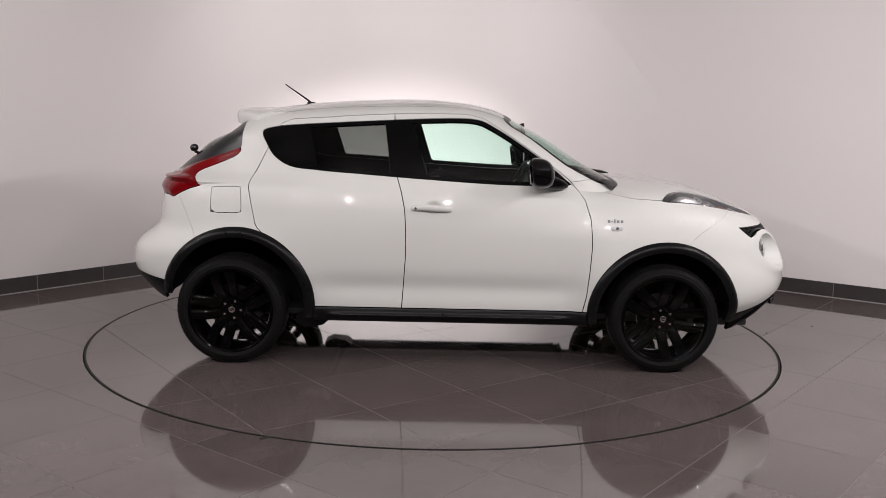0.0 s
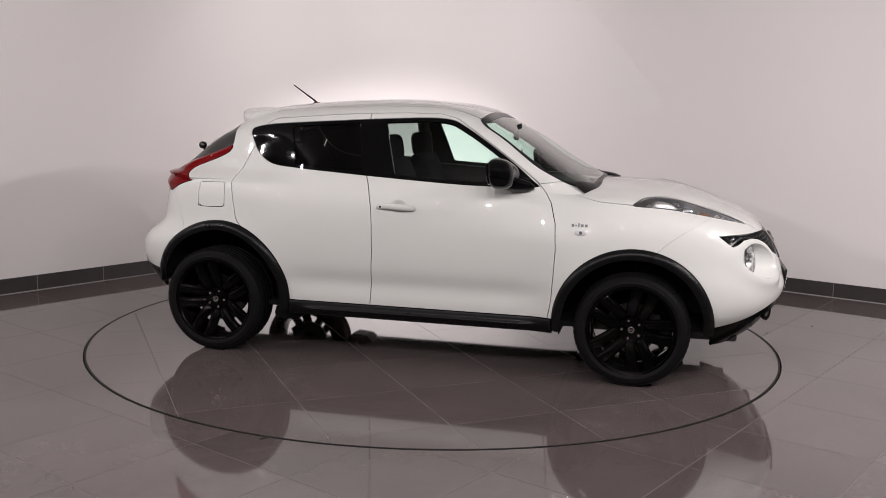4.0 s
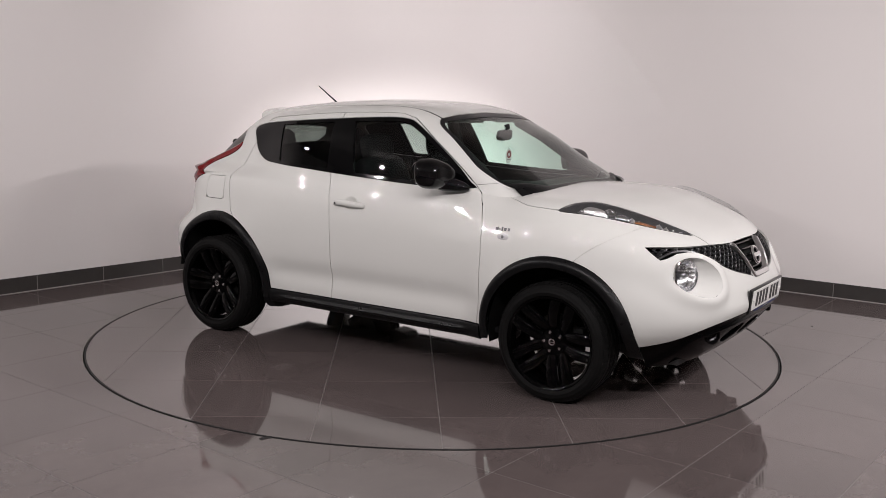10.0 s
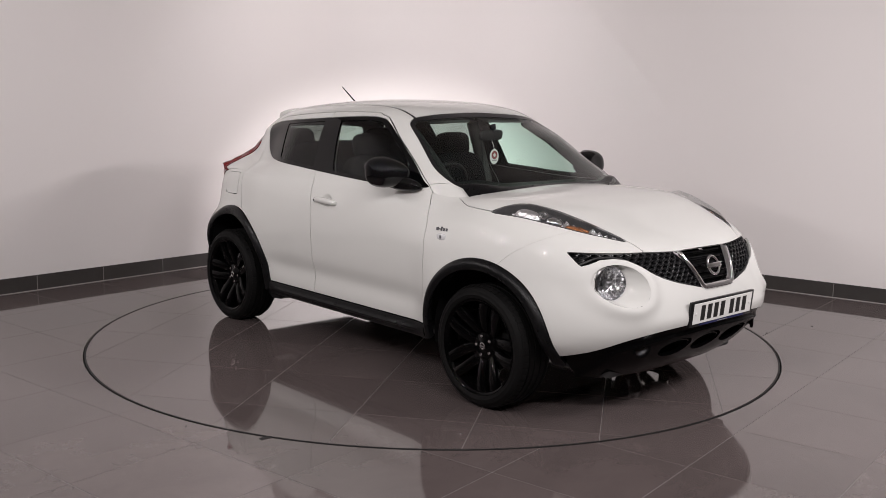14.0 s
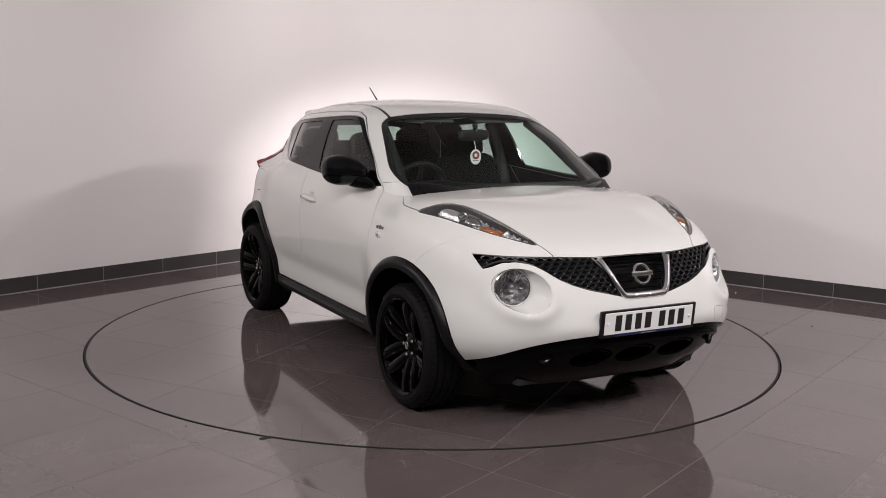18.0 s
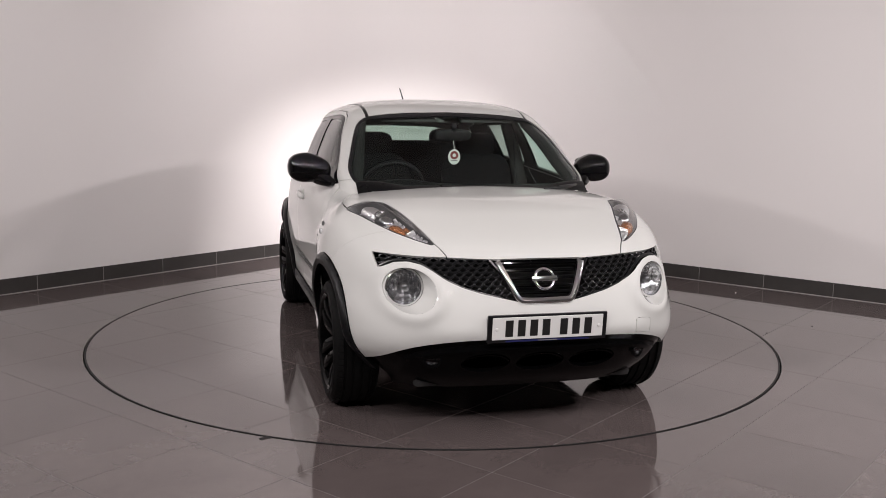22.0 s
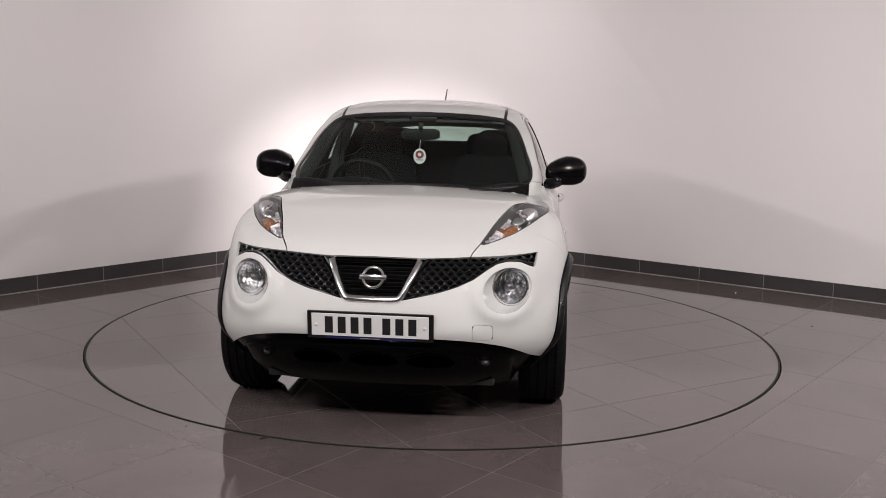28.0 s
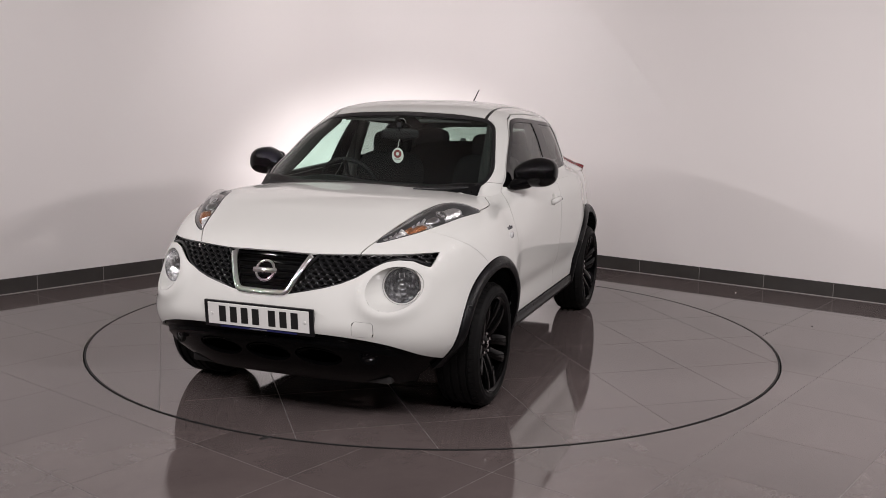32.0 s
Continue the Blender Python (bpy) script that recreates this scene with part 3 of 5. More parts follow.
def refine(s, times=1):
    for _ in range(times):
        key = {}
        v, n, f = list(s.v), list(s.n), []

        def mid(i, j):
            k = (min(i, j), max(i, j))
            if k not in key:
                v.append((s.v[i] + s.v[j]) / 2)
                q = s.n[i] + s.n[j]
                n.append(q / (np.linalg.norm(q) + 1e-12))
                key[k] = len(v) - 1
            return key[k]
        for a, b, c in s.f:
            ab, bc, ca = mid(a, b), mid(b, c), mid(c, a)
            f += [(a, ab, ca), (ab, b, bc), (ca, bc, c), (ab, bc, ca)]
        s = Skin(np.array(v), np.array(n), np.array(f))
    return s


def side(poly):
    return lambda v: inside(v[:, [0, 2]], poly)


def front(poly, x0):
    return lambda v: np.maximum(inside(v[:, [1, 2]], poly), x0 - v[:, 0])


def above(poly, z0):
    return lambda v: np.maximum(inside(v[:, [0, 1]], poly), z0 - v[:, 2])


def wheel_ring(x, z, r):
    return lambda v: np.maximum(np.hypot(v[:, 0] - x, v[:, 2] - z) - r, 0.45 - np.abs(v[:, 1]))


# outlines; side: (x, z), front: (y, z), plan: (x, y)
DLO = smooth_outline([(0.70, 1.082), (0.45, 1.078), (0.2, 1.085), (-0.257, 1.110), (-0.55, 1.129), (-0.76, 1.142), (-0.93, 1.158), (-1.035, 1.213), (-1.09, 1.288), (-1.118, 1.352), (-1.08, 1.379),
                      (-0.91, 1.402), (-0.4, 1.436), (0.0, 1.456), (0.16, 1.450), (0.24, 1.42), (0.377, 1.338), (0.569, 1.205), (0.68, 1.112)], per=5)
SEAM = [(-0.268, 0.33), (-0.256, 0.504), (-0.245, 0.67), (-0.247, 0.836), (-0.254, 0.935), (-0.276, 1.033), (-0.302, 1.112), (-0.33, 1.474)]
FRONT_DOOR = np.array(SEAM + [(-0.1, 1.481), (0.103, 1.479), (0.203, 1.453), (0.305, 1.391), (0.479, 1.274), (0.62, 1.175), (0.70, 1.112), (0.75, 1.055), (0.79, 1.0),
                              (0.822, 0.89), (0.831, 0.747), (0.823, 0.592), (0.812, 0.447), (0.79, 0.33)])
REAR_DOOR = np.array(SEAM + [(-0.55, 1.462), (-0.748, 1.446), (-0.94, 1.432), (-1.0, 1.408), (-1.03, 1.37), (-1.05, 1.32), (-1.073, 1.273), (-1.135, 1.141), (-1.165, 1.085), (-1.170, 1.05), (-1.155, 0.98), (-1.12, 0.82),
                             (-0.9, 0.6), (-0.78, 0.33)])
BONNET = np.array([(0.84, -0.01), (0.84, 0.68), (0.90, 0.690), (0.95, 0.715), (1.01, 0.750), (1.06, 0.770), (1.12, 0.777), (1.18, 0.779), (1.240, 0.776), (1.262, 0.735), (1.300, 0.668), (1.37, 0.611), (1.49, 0.577), (1.67, 0.521), (1.76, 0.497), (1.850, 0.470),
                   (1.926, 0.430), (2.2, 0.40), (2.2, -0.01)])
HEADLAMP = smooth_outline([(1.240, 0.779), (1.264, 0.737), (1.302, 0.670), (1.37, 0.613), (1.49, 0.579), (1.67, 0.523), (1.76, 0.499), (1.856, 0.472), (1.806, 0.536), (1.72, 0.606), (1.65, 0.648), (1.54, 0.700), (1.40, 0.748), (1.31, 0.772)], per=4)
GRILLE = np.array([(0.735, 0.853), (0.722, 0.790), (0.70, 0.800), (0.655, 0.823), (0.60, 0.830), (0.55, 0.822), (0.506, 0.798), (0.448, 0.758), (0.38, 0.728), (0.309, 0.706), (0.22, 0.686), (0.131, 0.667), (-0.01, 0.664),
                   (-0.01, 0.848), (0.245, 0.846), (0.42, 0.852), (0.6, 0.854)])
SCREEN = smooth_outline([(-0.2, 1.488), (0.0, 1.489), (0.30, 1.479), (0.45, 1.464), (0.517, 1.450), (0.570, 1.414), (0.612, 1.35), (0.655, 1.25), (0.684, 1.175), (0.680, 1.122), (0.645, 1.086), (0.55, 1.064), (0.40, 1.054), (0.0, 1.048), (-0.2, 1.048)], per=5)
BACKLIGHT = smooth_outline([(-0.2, 1.380), (0.0, 1.380), (0.33, 1.372), (0.42, 1.340), (0.469, 1.27), (0.42, 1.192), (0.27, 1.17), (0.0, 1.165), (-0.2, 1.165)], per=5)
TAIL_LAMP = smooth_outline([(-1.60, 1.135), (-1.66, 1.10), (-1.9, 1.09), (-1.95, 0.97), (-1.70, 0.972), (-1.645, 0.962), (-1.60, 0.985), (-1.53, 1.018), (-1.45, 1.044), (-1.482, 1.060), (-1.503, 1.080), (-1.506, 1.098), (-1.486, 1.120),
                            (-1.415, 1.150), (-1.325, 1.187), (-1.268, 1.216), (-1.245, 1.252), (-1.275, 1.252), (-1.41, 1.208), (-1.54, 1.164)], per=3)
FUEL = smooth_outline([(-1.385, 1.02), (-1.37, 1.035), (-1.225, 1.038), (-1.212, 1.025), (-1.207, 0.905), (-1.22, 0.892), (-1.375, 0.890), (-1.388, 0.903)], per=4)
valance_z = spline([0, 0.25, 0.43, 0.55, 0.65, 0.72, 0.76, 0.79, 0.86], [0.506, 0.502, 0.492, 0.470, 0.430, 0.380, 0.346, 0.316, 0.286])
bumper_x = spline([0.2, 0.763, 0.833, 0.894, 0.933, 1.1], [1.25, 1.385, 1.469, 1.571, 1.645, 1.80])
SOCKET = (0.603, 0.708, 0.108, 0.096)   # the hollow of the round lamp: y, z and its half axes
REAR_ARCH = (-1.235, 0.352)


def zcut(x):
    return 1.058 - 0.058 * step(0.68, 0.80, x)


def build_half(sgn):
    """The panels of one flank; sgn 1: the left one. Returns the halves of the panels that run across the car."""
    cross = {}
    flip = (lambda s: s) if sgn > 0 else mirrored
    low, up = LOWER, UPPER
    up, _ = split(up, zcut(up.v[:, 0]) - up.v[:, 2])
    low, _ = split(low, np.where(low.v[:, 0] < 0.62, low.v[:, 2] - zcut(low.v[:, 0]), np.where(low.v[:, 2] > 1.0, -(cabin_side(low.v) + 0.03), -1)))
    low, _ = split(low, 0.215 - low.v[:, 2])
    # wheel openings and their black edging
    for x, z, r0, r1 in ((HALF_BASE, 0.330, 0.388, 0.447), (*REAR_ARCH, 0.396, 0.458)):
        _, low = split(low, wheel_ring(x, z, r0)(low.v))
        ring, low = carve(low, wheel_ring(x, z, r1), 0.001)
        # it ends at the bumpers' lower edges
        ring, _ = split(ring, np.where(np.sign(x) * (ring.v[:, 0] - x) > 0, 0.288 if x > 0 else 0.40, 0.285) - ring.v[:, 2])
        ring = refine(ring, 1)
        t = np.clip((np.hypot(ring.v[:, 0] - x, ring.v[:, 2] - z) - r0) / (r1 - r0), 0, 1)
        ring = swollen(ring, 0.004 + 0.021 * np.sin(math.pi * (0.12 + 0.88 * t)) ** 0.8 * (1 - 0.9 * step(0.47, 0.32, ring.v[:, 2]) * step(0.1, 0.3, np.sign(x) * (ring.v[:, 0] - x))))
        put("wheel_arch_trim", flip(ring), PLASTIC, car, 0.045, inner=INNER, label="matt black plastic wheel arch edging")
    # skirts along the sills and under the bumpers
    sill, low = carve(low, lambda v: np.maximum(v[:, 2] - 0.347, np.maximum(v[:, 0] - 1.0, -0.95 - v[:, 0])), 0.002)
    sill, _ = split(sill, 0.262 - sill.v[:, 2])
    sill = refine(sill, 1)
    t = np.clip((sill.v[:, 2] - 0.262) / 0.085, 0, 1)
    sill = swollen(sill, 0.006 + 0.014 * np.sin(math.pi * t) ** 0.7 + 0.014 * np.exp(-((t - 0.55) / 0.10) ** 2) * step(-0.75, -0.6, sill.v[:, 0]) * step(0.8, 0.6, sill.v[:, 0]))
    put("sill_trim", flip(sill), PLASTIC, car, 0.03, inner=INNER, label="matt black plastic sill")
    cross["front_valance"], low = carve(low, lambda v: np.maximum(v[:, 2] - valance_z(np.abs(v[:, 1])), 1.3 - v[:, 0]), 0.002)
    cross["rear_valance"], low = carve(low, lambda v: np.maximum(v[:, 2] - 0.485 - 0.12 * (-1.75 - v[:, 0]), v[:, 0] + 1.35), 0.002)
    cross["rear_valance"], _ = split(cross["rear_valance"], 0.372 + 0.25 * np.clip(cross["rear_valance"].v[:, 0] + 1.8, -0.1, 0.1) * -1 - cross["rear_valance"].v[:, 2])
    # openings in the nose
    cross["grille_area"], low = carve(low, front(GRILLE, 1.5), 0.0)
    _, low = split(low, np.maximum((np.hypot((low.v[:, 1] - SOCKET[0]) / SOCKET[2], (low.v[:, 2] - SOCKET[1]) / SOCKET[3]) - 1) * SOCKET[3], 1.5 - low.v[:, 0]))
    lamp, low = carve(low, above(HEADLAMP, 0.85), 0.0015)
    cross["bonnet"], low = carve(low, above(BONNET, 0.84))
    cross["front_bumper"], low = carve(low, lambda v: bumper_x(v[:, 2]) - v[:, 0], 0.0009)
    # screens
    cross["windscreen"], up = carve(up, front(SCREEN, 0.16), 0.001)
    cross["rear_screen"], up = carve(up, lambda v: np.maximum.reduce([v[:, 0] + 1.248, v[:, 2] - 1.412, 1.152 + 0.36 * np.maximum(v[:, 0] + 1.54, -0.1) - v[:, 2]]), 0.001)
    body = joined(low, up)
    tail, body = carve(body, lambda v: np.maximum(side(TAIL_LAMP)(v), 0.40 - v[:, 1]), 0.002)
    tail = refine(tail, 1)
    edge = -side(TAIL_LAMP)(tail.v)
    tail = swollen(tail, 0.004 + (0.013 + 0.008 * step(1.14, 1.06, tail.v[:, 2]) * step(-1.42, -1.56, tail.v[:, 0])) * step(0, 0.04, edge) - 0.006 * np.exp(-((tail.v[:, 2] - 1.085) / 0.012) ** 2) * step(0, 0.03, edge))
    put("tail_lamp", flip(tail), RED, car, 0.03, inner=INNER, label="red boomerang tail lamp")
    # side windows, still one dark band
    near = lambda v: np.maximum(side(DLO)(v), 0.45 - v[:, 1])
    band, body = carve(body, near, 0.001)
    fd, body = carve(body, lambda v: np.maximum(side(FRONT_DOOR)(v), 0.4 - v[:, 1]))
    rd, body = carve(body, lambda v: np.maximum(side(REAR_DOOR)(v), 0.4 - v[:, 1]))
    # a dish behind the handle
    fd = refine(fd, 1)
    r = np.hypot((fd.v[:, 0] + 0.088) / 0.056, (fd.v[:, 2] - 0.947) / 0.042)
    dent = swollen(fd, -0.016 * step(1.0, 0.35, r))
    fd = Skin(dent.v, np.where((r < 1.1)[:, None], dent.n, fd.n), fd.f)
    front_door = put("front_door", flip(fd), PAINT, car, 0.02, inner=INNER)
    rear_door = put("rear_door", flip(rd), PAINT, car, 0.02, inner=INNER)
    # split the band at the pillar
    fband, rband = split(band, -(band.v[:, 0] - np.interp(band.v[:, 2], [1.05, 1.115, 1.45], [-0.30, -0.302, -0.33])))
    fglass, fframe = carve(fband, lambda v: np.maximum(side(DLO)(v) + 0.022, np.maximum(np.interp(v[:, 2], [1.1, 1.44], [-0.125, -0.225]) - v[:, 0], v[:, 0] - 0.53)), 0.0)
    rglass, rframe = carve(rband, lambda v: np.maximum(side(DLO)(v) + 0.020, np.maximum(v[:, 0] - np.interp(v[:, 2], [1.1, 1.44], [-0.335, -0.385]), np.interp(v[:, 2], [1.15, 1.40], [-0.765, -0.83]) - v[:, 0])), 0.0)
    put("window_frame", flip(fframe), GLOSS, front_door, 0.016, lift=-0.003, inner=INNER, label="gloss black window surround")
    put("window_frame", flip(rframe), GLOSS, rear_door, 0.016, lift=-0.003, inner=INNER, label="gloss black window surround and quarter panel")
    for nm, g, m, p in (("window", fglass, SIDE_GLASS, front_door), ("window", rglass, PRIVACY, rear_door)):
        put(nm, flip(g), m, p, 0.0, lift=-0.007).visible_shadow = False
    # the wing ahead of the door; the rest is quarter and roof
    wing, body = carve(body, lambda v: np.maximum(v[:, 2] - 1.105 - 0.12 * (v[:, 0] - 0.75), 0.6 - v[:, 0]), 0.0012)
    put("front_wing", flip(wing), PAINT, car, 0.012, inner=INNER)
    if sgn < 0:
        flap, body = carve(body, lambda v: np.maximum(side(FUEL)(v), 0.4 - v[:, 1]), 0.002)
        put("fuel_flap", flip(flap), PAINT, car, 0.02, lift=0.001, label="white rounded fuel filler flap")
    ditch = lambda v: np.maximum(np.abs(v[:, 1] - 0.505 + 0.04 * step(-0.3, -1.2, v[:, 0])) - 0.0095, np.maximum(1.40 - v[:, 2], -1.1 - v[:, 0]))
    strip, body = carve(body, ditch, 0.0)
    put("roof_moulding", flip(strip), SATIN, car, 0.012, lift=-0.004, label="black strip let into the roof")
    # the cheek beside the rear screen, and the rear bumper
    cheek, body = carve(body, lambda v: np.maximum(v[:, 0] - np.interp(v[:, 2], [1.33, 1.50], [-1.262, -1.085]), 1.335 - v[:, 2]), 0.0012)
    if len(cheek.f):
        cross["tail_cover"] = cheek
    cross["rear_bumper"], body = carve(body, lambda v: np.maximum(v[:, 0] - np.interp(v[:, 2], [0.50, 0.77, 0.866, 0.979, 1.0], [-1.40, -1.490, -1.536, -1.598, -1.615]), v[:, 2] - 0.985), 0.0011)
    cross["shell"] = body
    return {k: flip(s) for k, s in cross.items()}, (lamp, front_door, rear_door)


LEFT, left_bits = build_half(1)
RIGHT, right_bits = build_half(-1)
whole = {k: joined(LEFT[k], RIGHT[k]) for k in LEFT}
put("body_shell", whole["shell"], PAINT, car, 0.02, inner=PILLAR, label="white painted roof, pillars and rear quarters")
put("rear_bumper", whole["rear_bumper"], PAINT, car, 0.012, inner=INNER)
for cover in (LEFT, RIGHT):
    put("tail_cover", cover["tail_cover"], PAINT, car, 0.012, inner=INNER)
put("bonnet", whole["bonnet"], PAINT, car, 0.012, inner=INNER)
TOW = smooth_outline([(0.455, 0.562), (0.463, 0.569), (0.535, 0.563), (0.543, 0.556), (0.545, 0.502), (0.537, 0.495), (0.463, 0.500), (0.456, 0.507)], per=4)
tow, bump = carve(whole["front_bumper"], front(TOW, 1.5), 0.0008)
bumper = put("front_bumper", bump, PAINT, car, 0.012, inner=INNER)
put("tow_eye_cover", tow, PAINT, bumper, 0.012)
put("rear_valance", whole["rear_valance"], PLASTIC, car, 0.02, inner=INNER, label="black lower rear bumper")


def border_w(v):
    """The printed border is broader along the foot of a screen."""
    return 0.014 + 0.018 * step(1.14, 1.09, v[:, 2]) + 0.010 * step(1.43, 1.455, v[:, 2])


def screen(name, s, poly, gate, material, label):
    """A pane with its printed black border."""
    inner, border = carve(s, lambda v: np.maximum(inside(np.stack([np.abs(v[:, 1]), v[:, 2]], 1), poly) + border_w(v), gate(v)), 0.0)
    ob = put(name, inner, material, car, 0.0, lift=-0.004, label=label)
    ob.visible_shadow = False
    put("screen_border", border, SATIN, ob, 0.008, lift=-0.002, label="black printed border of the glass")
    return ob


screen("windscreen", whole["windscreen"], SCREEN, lambda v: 0.1 - v[:, 0], SCREEN_GLASS, "clear raked windscreen")
screen("rear_screen", whole["rear_screen"], BACKLIGHT, lambda v: v[:, 0] + 0.9, REAR_GLASS, "tinted rear screen with a black edge")


# underside and wheel wells
def build_under():
    bm = bmesh.new()
    box(bm, (1.55, 1.46, 0.04), (0.03, 0, 0.285), None, 0.01)
    box(bm, (0.55, 0.96, 0.06), (1.30, 0, 0.25), None, 0.01)
    box(bm, (0.30, 1.10, 0.05), (1.70, 0, 0.245), None, 0.02)
    box(bm, (0.85, 0.96, 0.06), (-1.20, 0, 0.26), None, 0.01)
    box(bm, (0.16, 1.10, 0.05), (-1.58, 0, 0.33), None, 0.02)
    part("underbody", bm, UNDERSIDE, car, "dark underside panels")
    for x, z in ((HALF_BASE, 0.330), REAR_ARCH):
        for s in (1, -1):
            bm = bmesh.new()
            rows = []
            for y in (0.80, 0.48):
                rows.append([bm.verts.new((x + 0.415 * math.cos(a), s * y, z + 0.415 * math.sin(a))) for a in np.linspace(0.10 if x > 0 else -0.2, math.pi + (0.2 if x > 0 else -0.12), 28)])
            for k in range(27):
                bm.faces.new((rows[0][k], rows[0][k + 1], rows[1][k + 1], rows[1][k]))
            bm.faces.new(rows[1])
            part("wheel_well", bm, UNDER, car)


build_under()


def build_arm_guards():
    """A black deflector under the sill's end, ahead of each rear wheel."""
    for s in (1, -1):
        bm = bmesh.new()
        prof = [(-0.89, 0.292), (-0.72, 0.282), (-0.705, 0.250), (-0.74, 0.218), (-0.85, 0.206), (-0.905, 0.235)]
        ends = [[bm.verts.new((x, s * y, z)) for x, z in prof] for y in (0.60, 0.755)]
        for i in range(6):
            bm.faces.new((ends[0][i], ends[0][(i + 1) % 6], ends[1][(i + 1) % 6], ends[1][i]))
        bm.faces.new(ends[0]), bm.faces.new(ends[1])
        bmesh.ops.bevel(bm, geom=bm.edges[:], offset=0.006, segments=2, affect="EDGES")
        part("wheel_deflector", bm, PLASTIC, car, "small black deflector ahead of the rear wheel")


build_arm_guards()


def build_wheel():
    """A black alloy wheel with a low tyre; its outer face looks along -y."""
    R, rim = TYRE_R, 0.246
    bm = bmesh.new()
    # rim barrel and lip
    lathe(bm, [(rim - 0.008, -0.108), (rim + 0.002, -0.112), (rim + 0.004, -0.106), (rim - 0.010, -0.098), (rim - 0.016, -0.06), (rim - 0.022, 0.0), (rim - 0.010, 0.095), (rim + 0.002, 0.105), (rim - 0.022, 0.10), (rim - 0.032, 0.0), (rim - 0.024, -0.06), (rim - 0.016, -0.098)], 64, close=True)
    # hub
    lathe(bm, [(0.002, -0.066), (0.034, -0.066), (0.040, -0.062), (0.072, -0.056), (0.080, -0.045), (0.080, 0.0), (0.002, 0.0)], 40)
    wheel = part("wheel", bm, RIM, None, "gloss black alloy wheel with paired spokes", smooth=40)
    # five pairs of spokes
    for k in range(5):
        for w in (-1, 1):
            bm = bmesh.new()
            a = 2 * math.pi * k / 5 + w * 0.19
            a0 = 2 * math.pi * k / 5 + w * 0.42
            pts = []
            for t in np.linspace(0, 1, 7):
                r = 0.062 + t * (rim - 0.076)
                ang = a0 + (a - a0) * (t ** 0.7)
                y = -0.052 - 0.048 * math.sin(t * math.pi * 0.5)
                wd = 0.026 + 0.007 * t + 0.004 * (1 - t)
                pts.append((r, ang, y, wd))
            prev = None
            for r, ang, y, wd in pts:
                c, s = math.cos(ang), math.sin(ang)
                loc = lambda u, h: bm.verts.new((r * c - u * s, h, r * s + u * c))
                ring = [loc(-wd, y + 0.008), loc(-wd * 0.72, y - 0.004), loc(wd * 0.72, y - 0.004), loc(wd, y + 0.008), loc(wd * 0.8, y + 0.036), loc(-wd * 0.8, y + 0.036)]
                if prev:
                    for i in range(6):
                        bm.faces.new((prev[i], prev[(i + 1) % 6], ring[(i + 1) % 6], ring[i]))
                else:
                    bm.faces.new(ring)
                prev = ring
            bm.faces.new(prev)
            part("spoke", bm, RIM, wheel, smooth=75)
    # tyre
    bm = bmesh.new()
    prof = [(rim - 0.004, -0.100), (rim + 0.006, -0.111), (rim + 0.018, -0.1155), (rim + 0.024, -0.1175), (rim + 0.028, -0.1155), (rim + 0.042, -0.1135), (R - 0.017, -0.104), (R - 0.007, -0.091), (R - 0.002, -0.074)]
    tread = []
    for y in (-0.062, -0.022, 0.022, 0.062):
        tread += [(R, y - 0.006), (R - 0.007, y - 0.005), (R - 0.007, y + 0.005), (R, y + 0.006)]
    rows = prof + tread + [(r, -y) for r, y in prof[::-1]]
    lathe(bm, rows, 72)
    tyre = part("tyre", bm, RUBBER, wheel, "black low-profile tyre", smooth=25)
    # shoulder blocks of the tread
    bm = bmesh.new()
    for k in range(60):
        a = 2 * math.pi * k / 60
        for y in (-0.083, 0.083):
            turn = Matrix.Rotation(-a, 4, "Y") @ Matrix.Translation((R - 0.0065, y, 0)) @ Matrix.Rotation(math.copysign(0.42, y), 4, "Z")
            box(bm, (0.008, 0.030, 0.025), (0, 0, 0), turn)
    tagged(part("tread_block", bm, RUBBER, tyre), kind="stuff")
    bm = bmesh.new()
    lathe(bm, [(0.001, -0.0715), (0.022, -0.0705), (0.028, -0.067), (0.028, -0.060)], 28)
    cap = part("hub_cap", bm, RIM, wheel)
    bm = bmesh.new()
    lathe(bm, [(0.012, -0.0735), (0.016, -0.0745), (0.0185, -0.0735), (0.0185, -0.070), (0.012, -0.070)], 24, close=True)
    box(bm, (0.036, 0.002, 0.006), (0, -0.0735, 0))
    part("emblem", bm, CHROME, cap, "small silver ring emblem")
    for k in range(5):
        a = 2 * math.pi * (k + 0.5) / 5
        bm = bmesh.new()
        lathe(bm, [(0.001, -0.068), (0.007, -0.068), (0.0095, -0.065), (0.0095, -0.052)], 6, at=(0.052 * math.cos(a), 0, 0.052 * math.sin(a)))
        part("wheel_nut", bm, CHROME, wheel)
    bm = bmesh.new()
    lathe(bm, [(0.06, -0.012), (0.142, -0.012), (0.142, 0.010), (0.06, 0.010)], 48, close=True)
    part("brake_disc", bm, STEEL, wheel, "bare steel brake disc")
    bm = bmesh.new()
    box(bm, (0.06, 0.05, 0.13), (0.125, -0.005, 0.02), None, 0.01)
    part("brake_calliper", bm, UNDER, wheel)
    return wheel


wheel = build_wheel()
wheel.parent = car
spots = [(HALF_BASE, -1, 0.0), (-HALF_BASE, -1, 40.0), (HALF_BASE, 1, 20.0), (-HALF_BASE, 1, 55.0)]
for k, (x, s, a) in enumerate(spots):
    m = Matrix.Translation((x, (0.772 if x > 0 else 0.748) * s, TYRE_R)) @ Matrix.Rotation(0 if s < 0 else math.pi, 4, "Z") @ Matrix.Rotation(radians(a), 4, "Y")
    if k == 0:
        wheel.matrix_basis = m
    else:
        copy_thing(wheel, m)


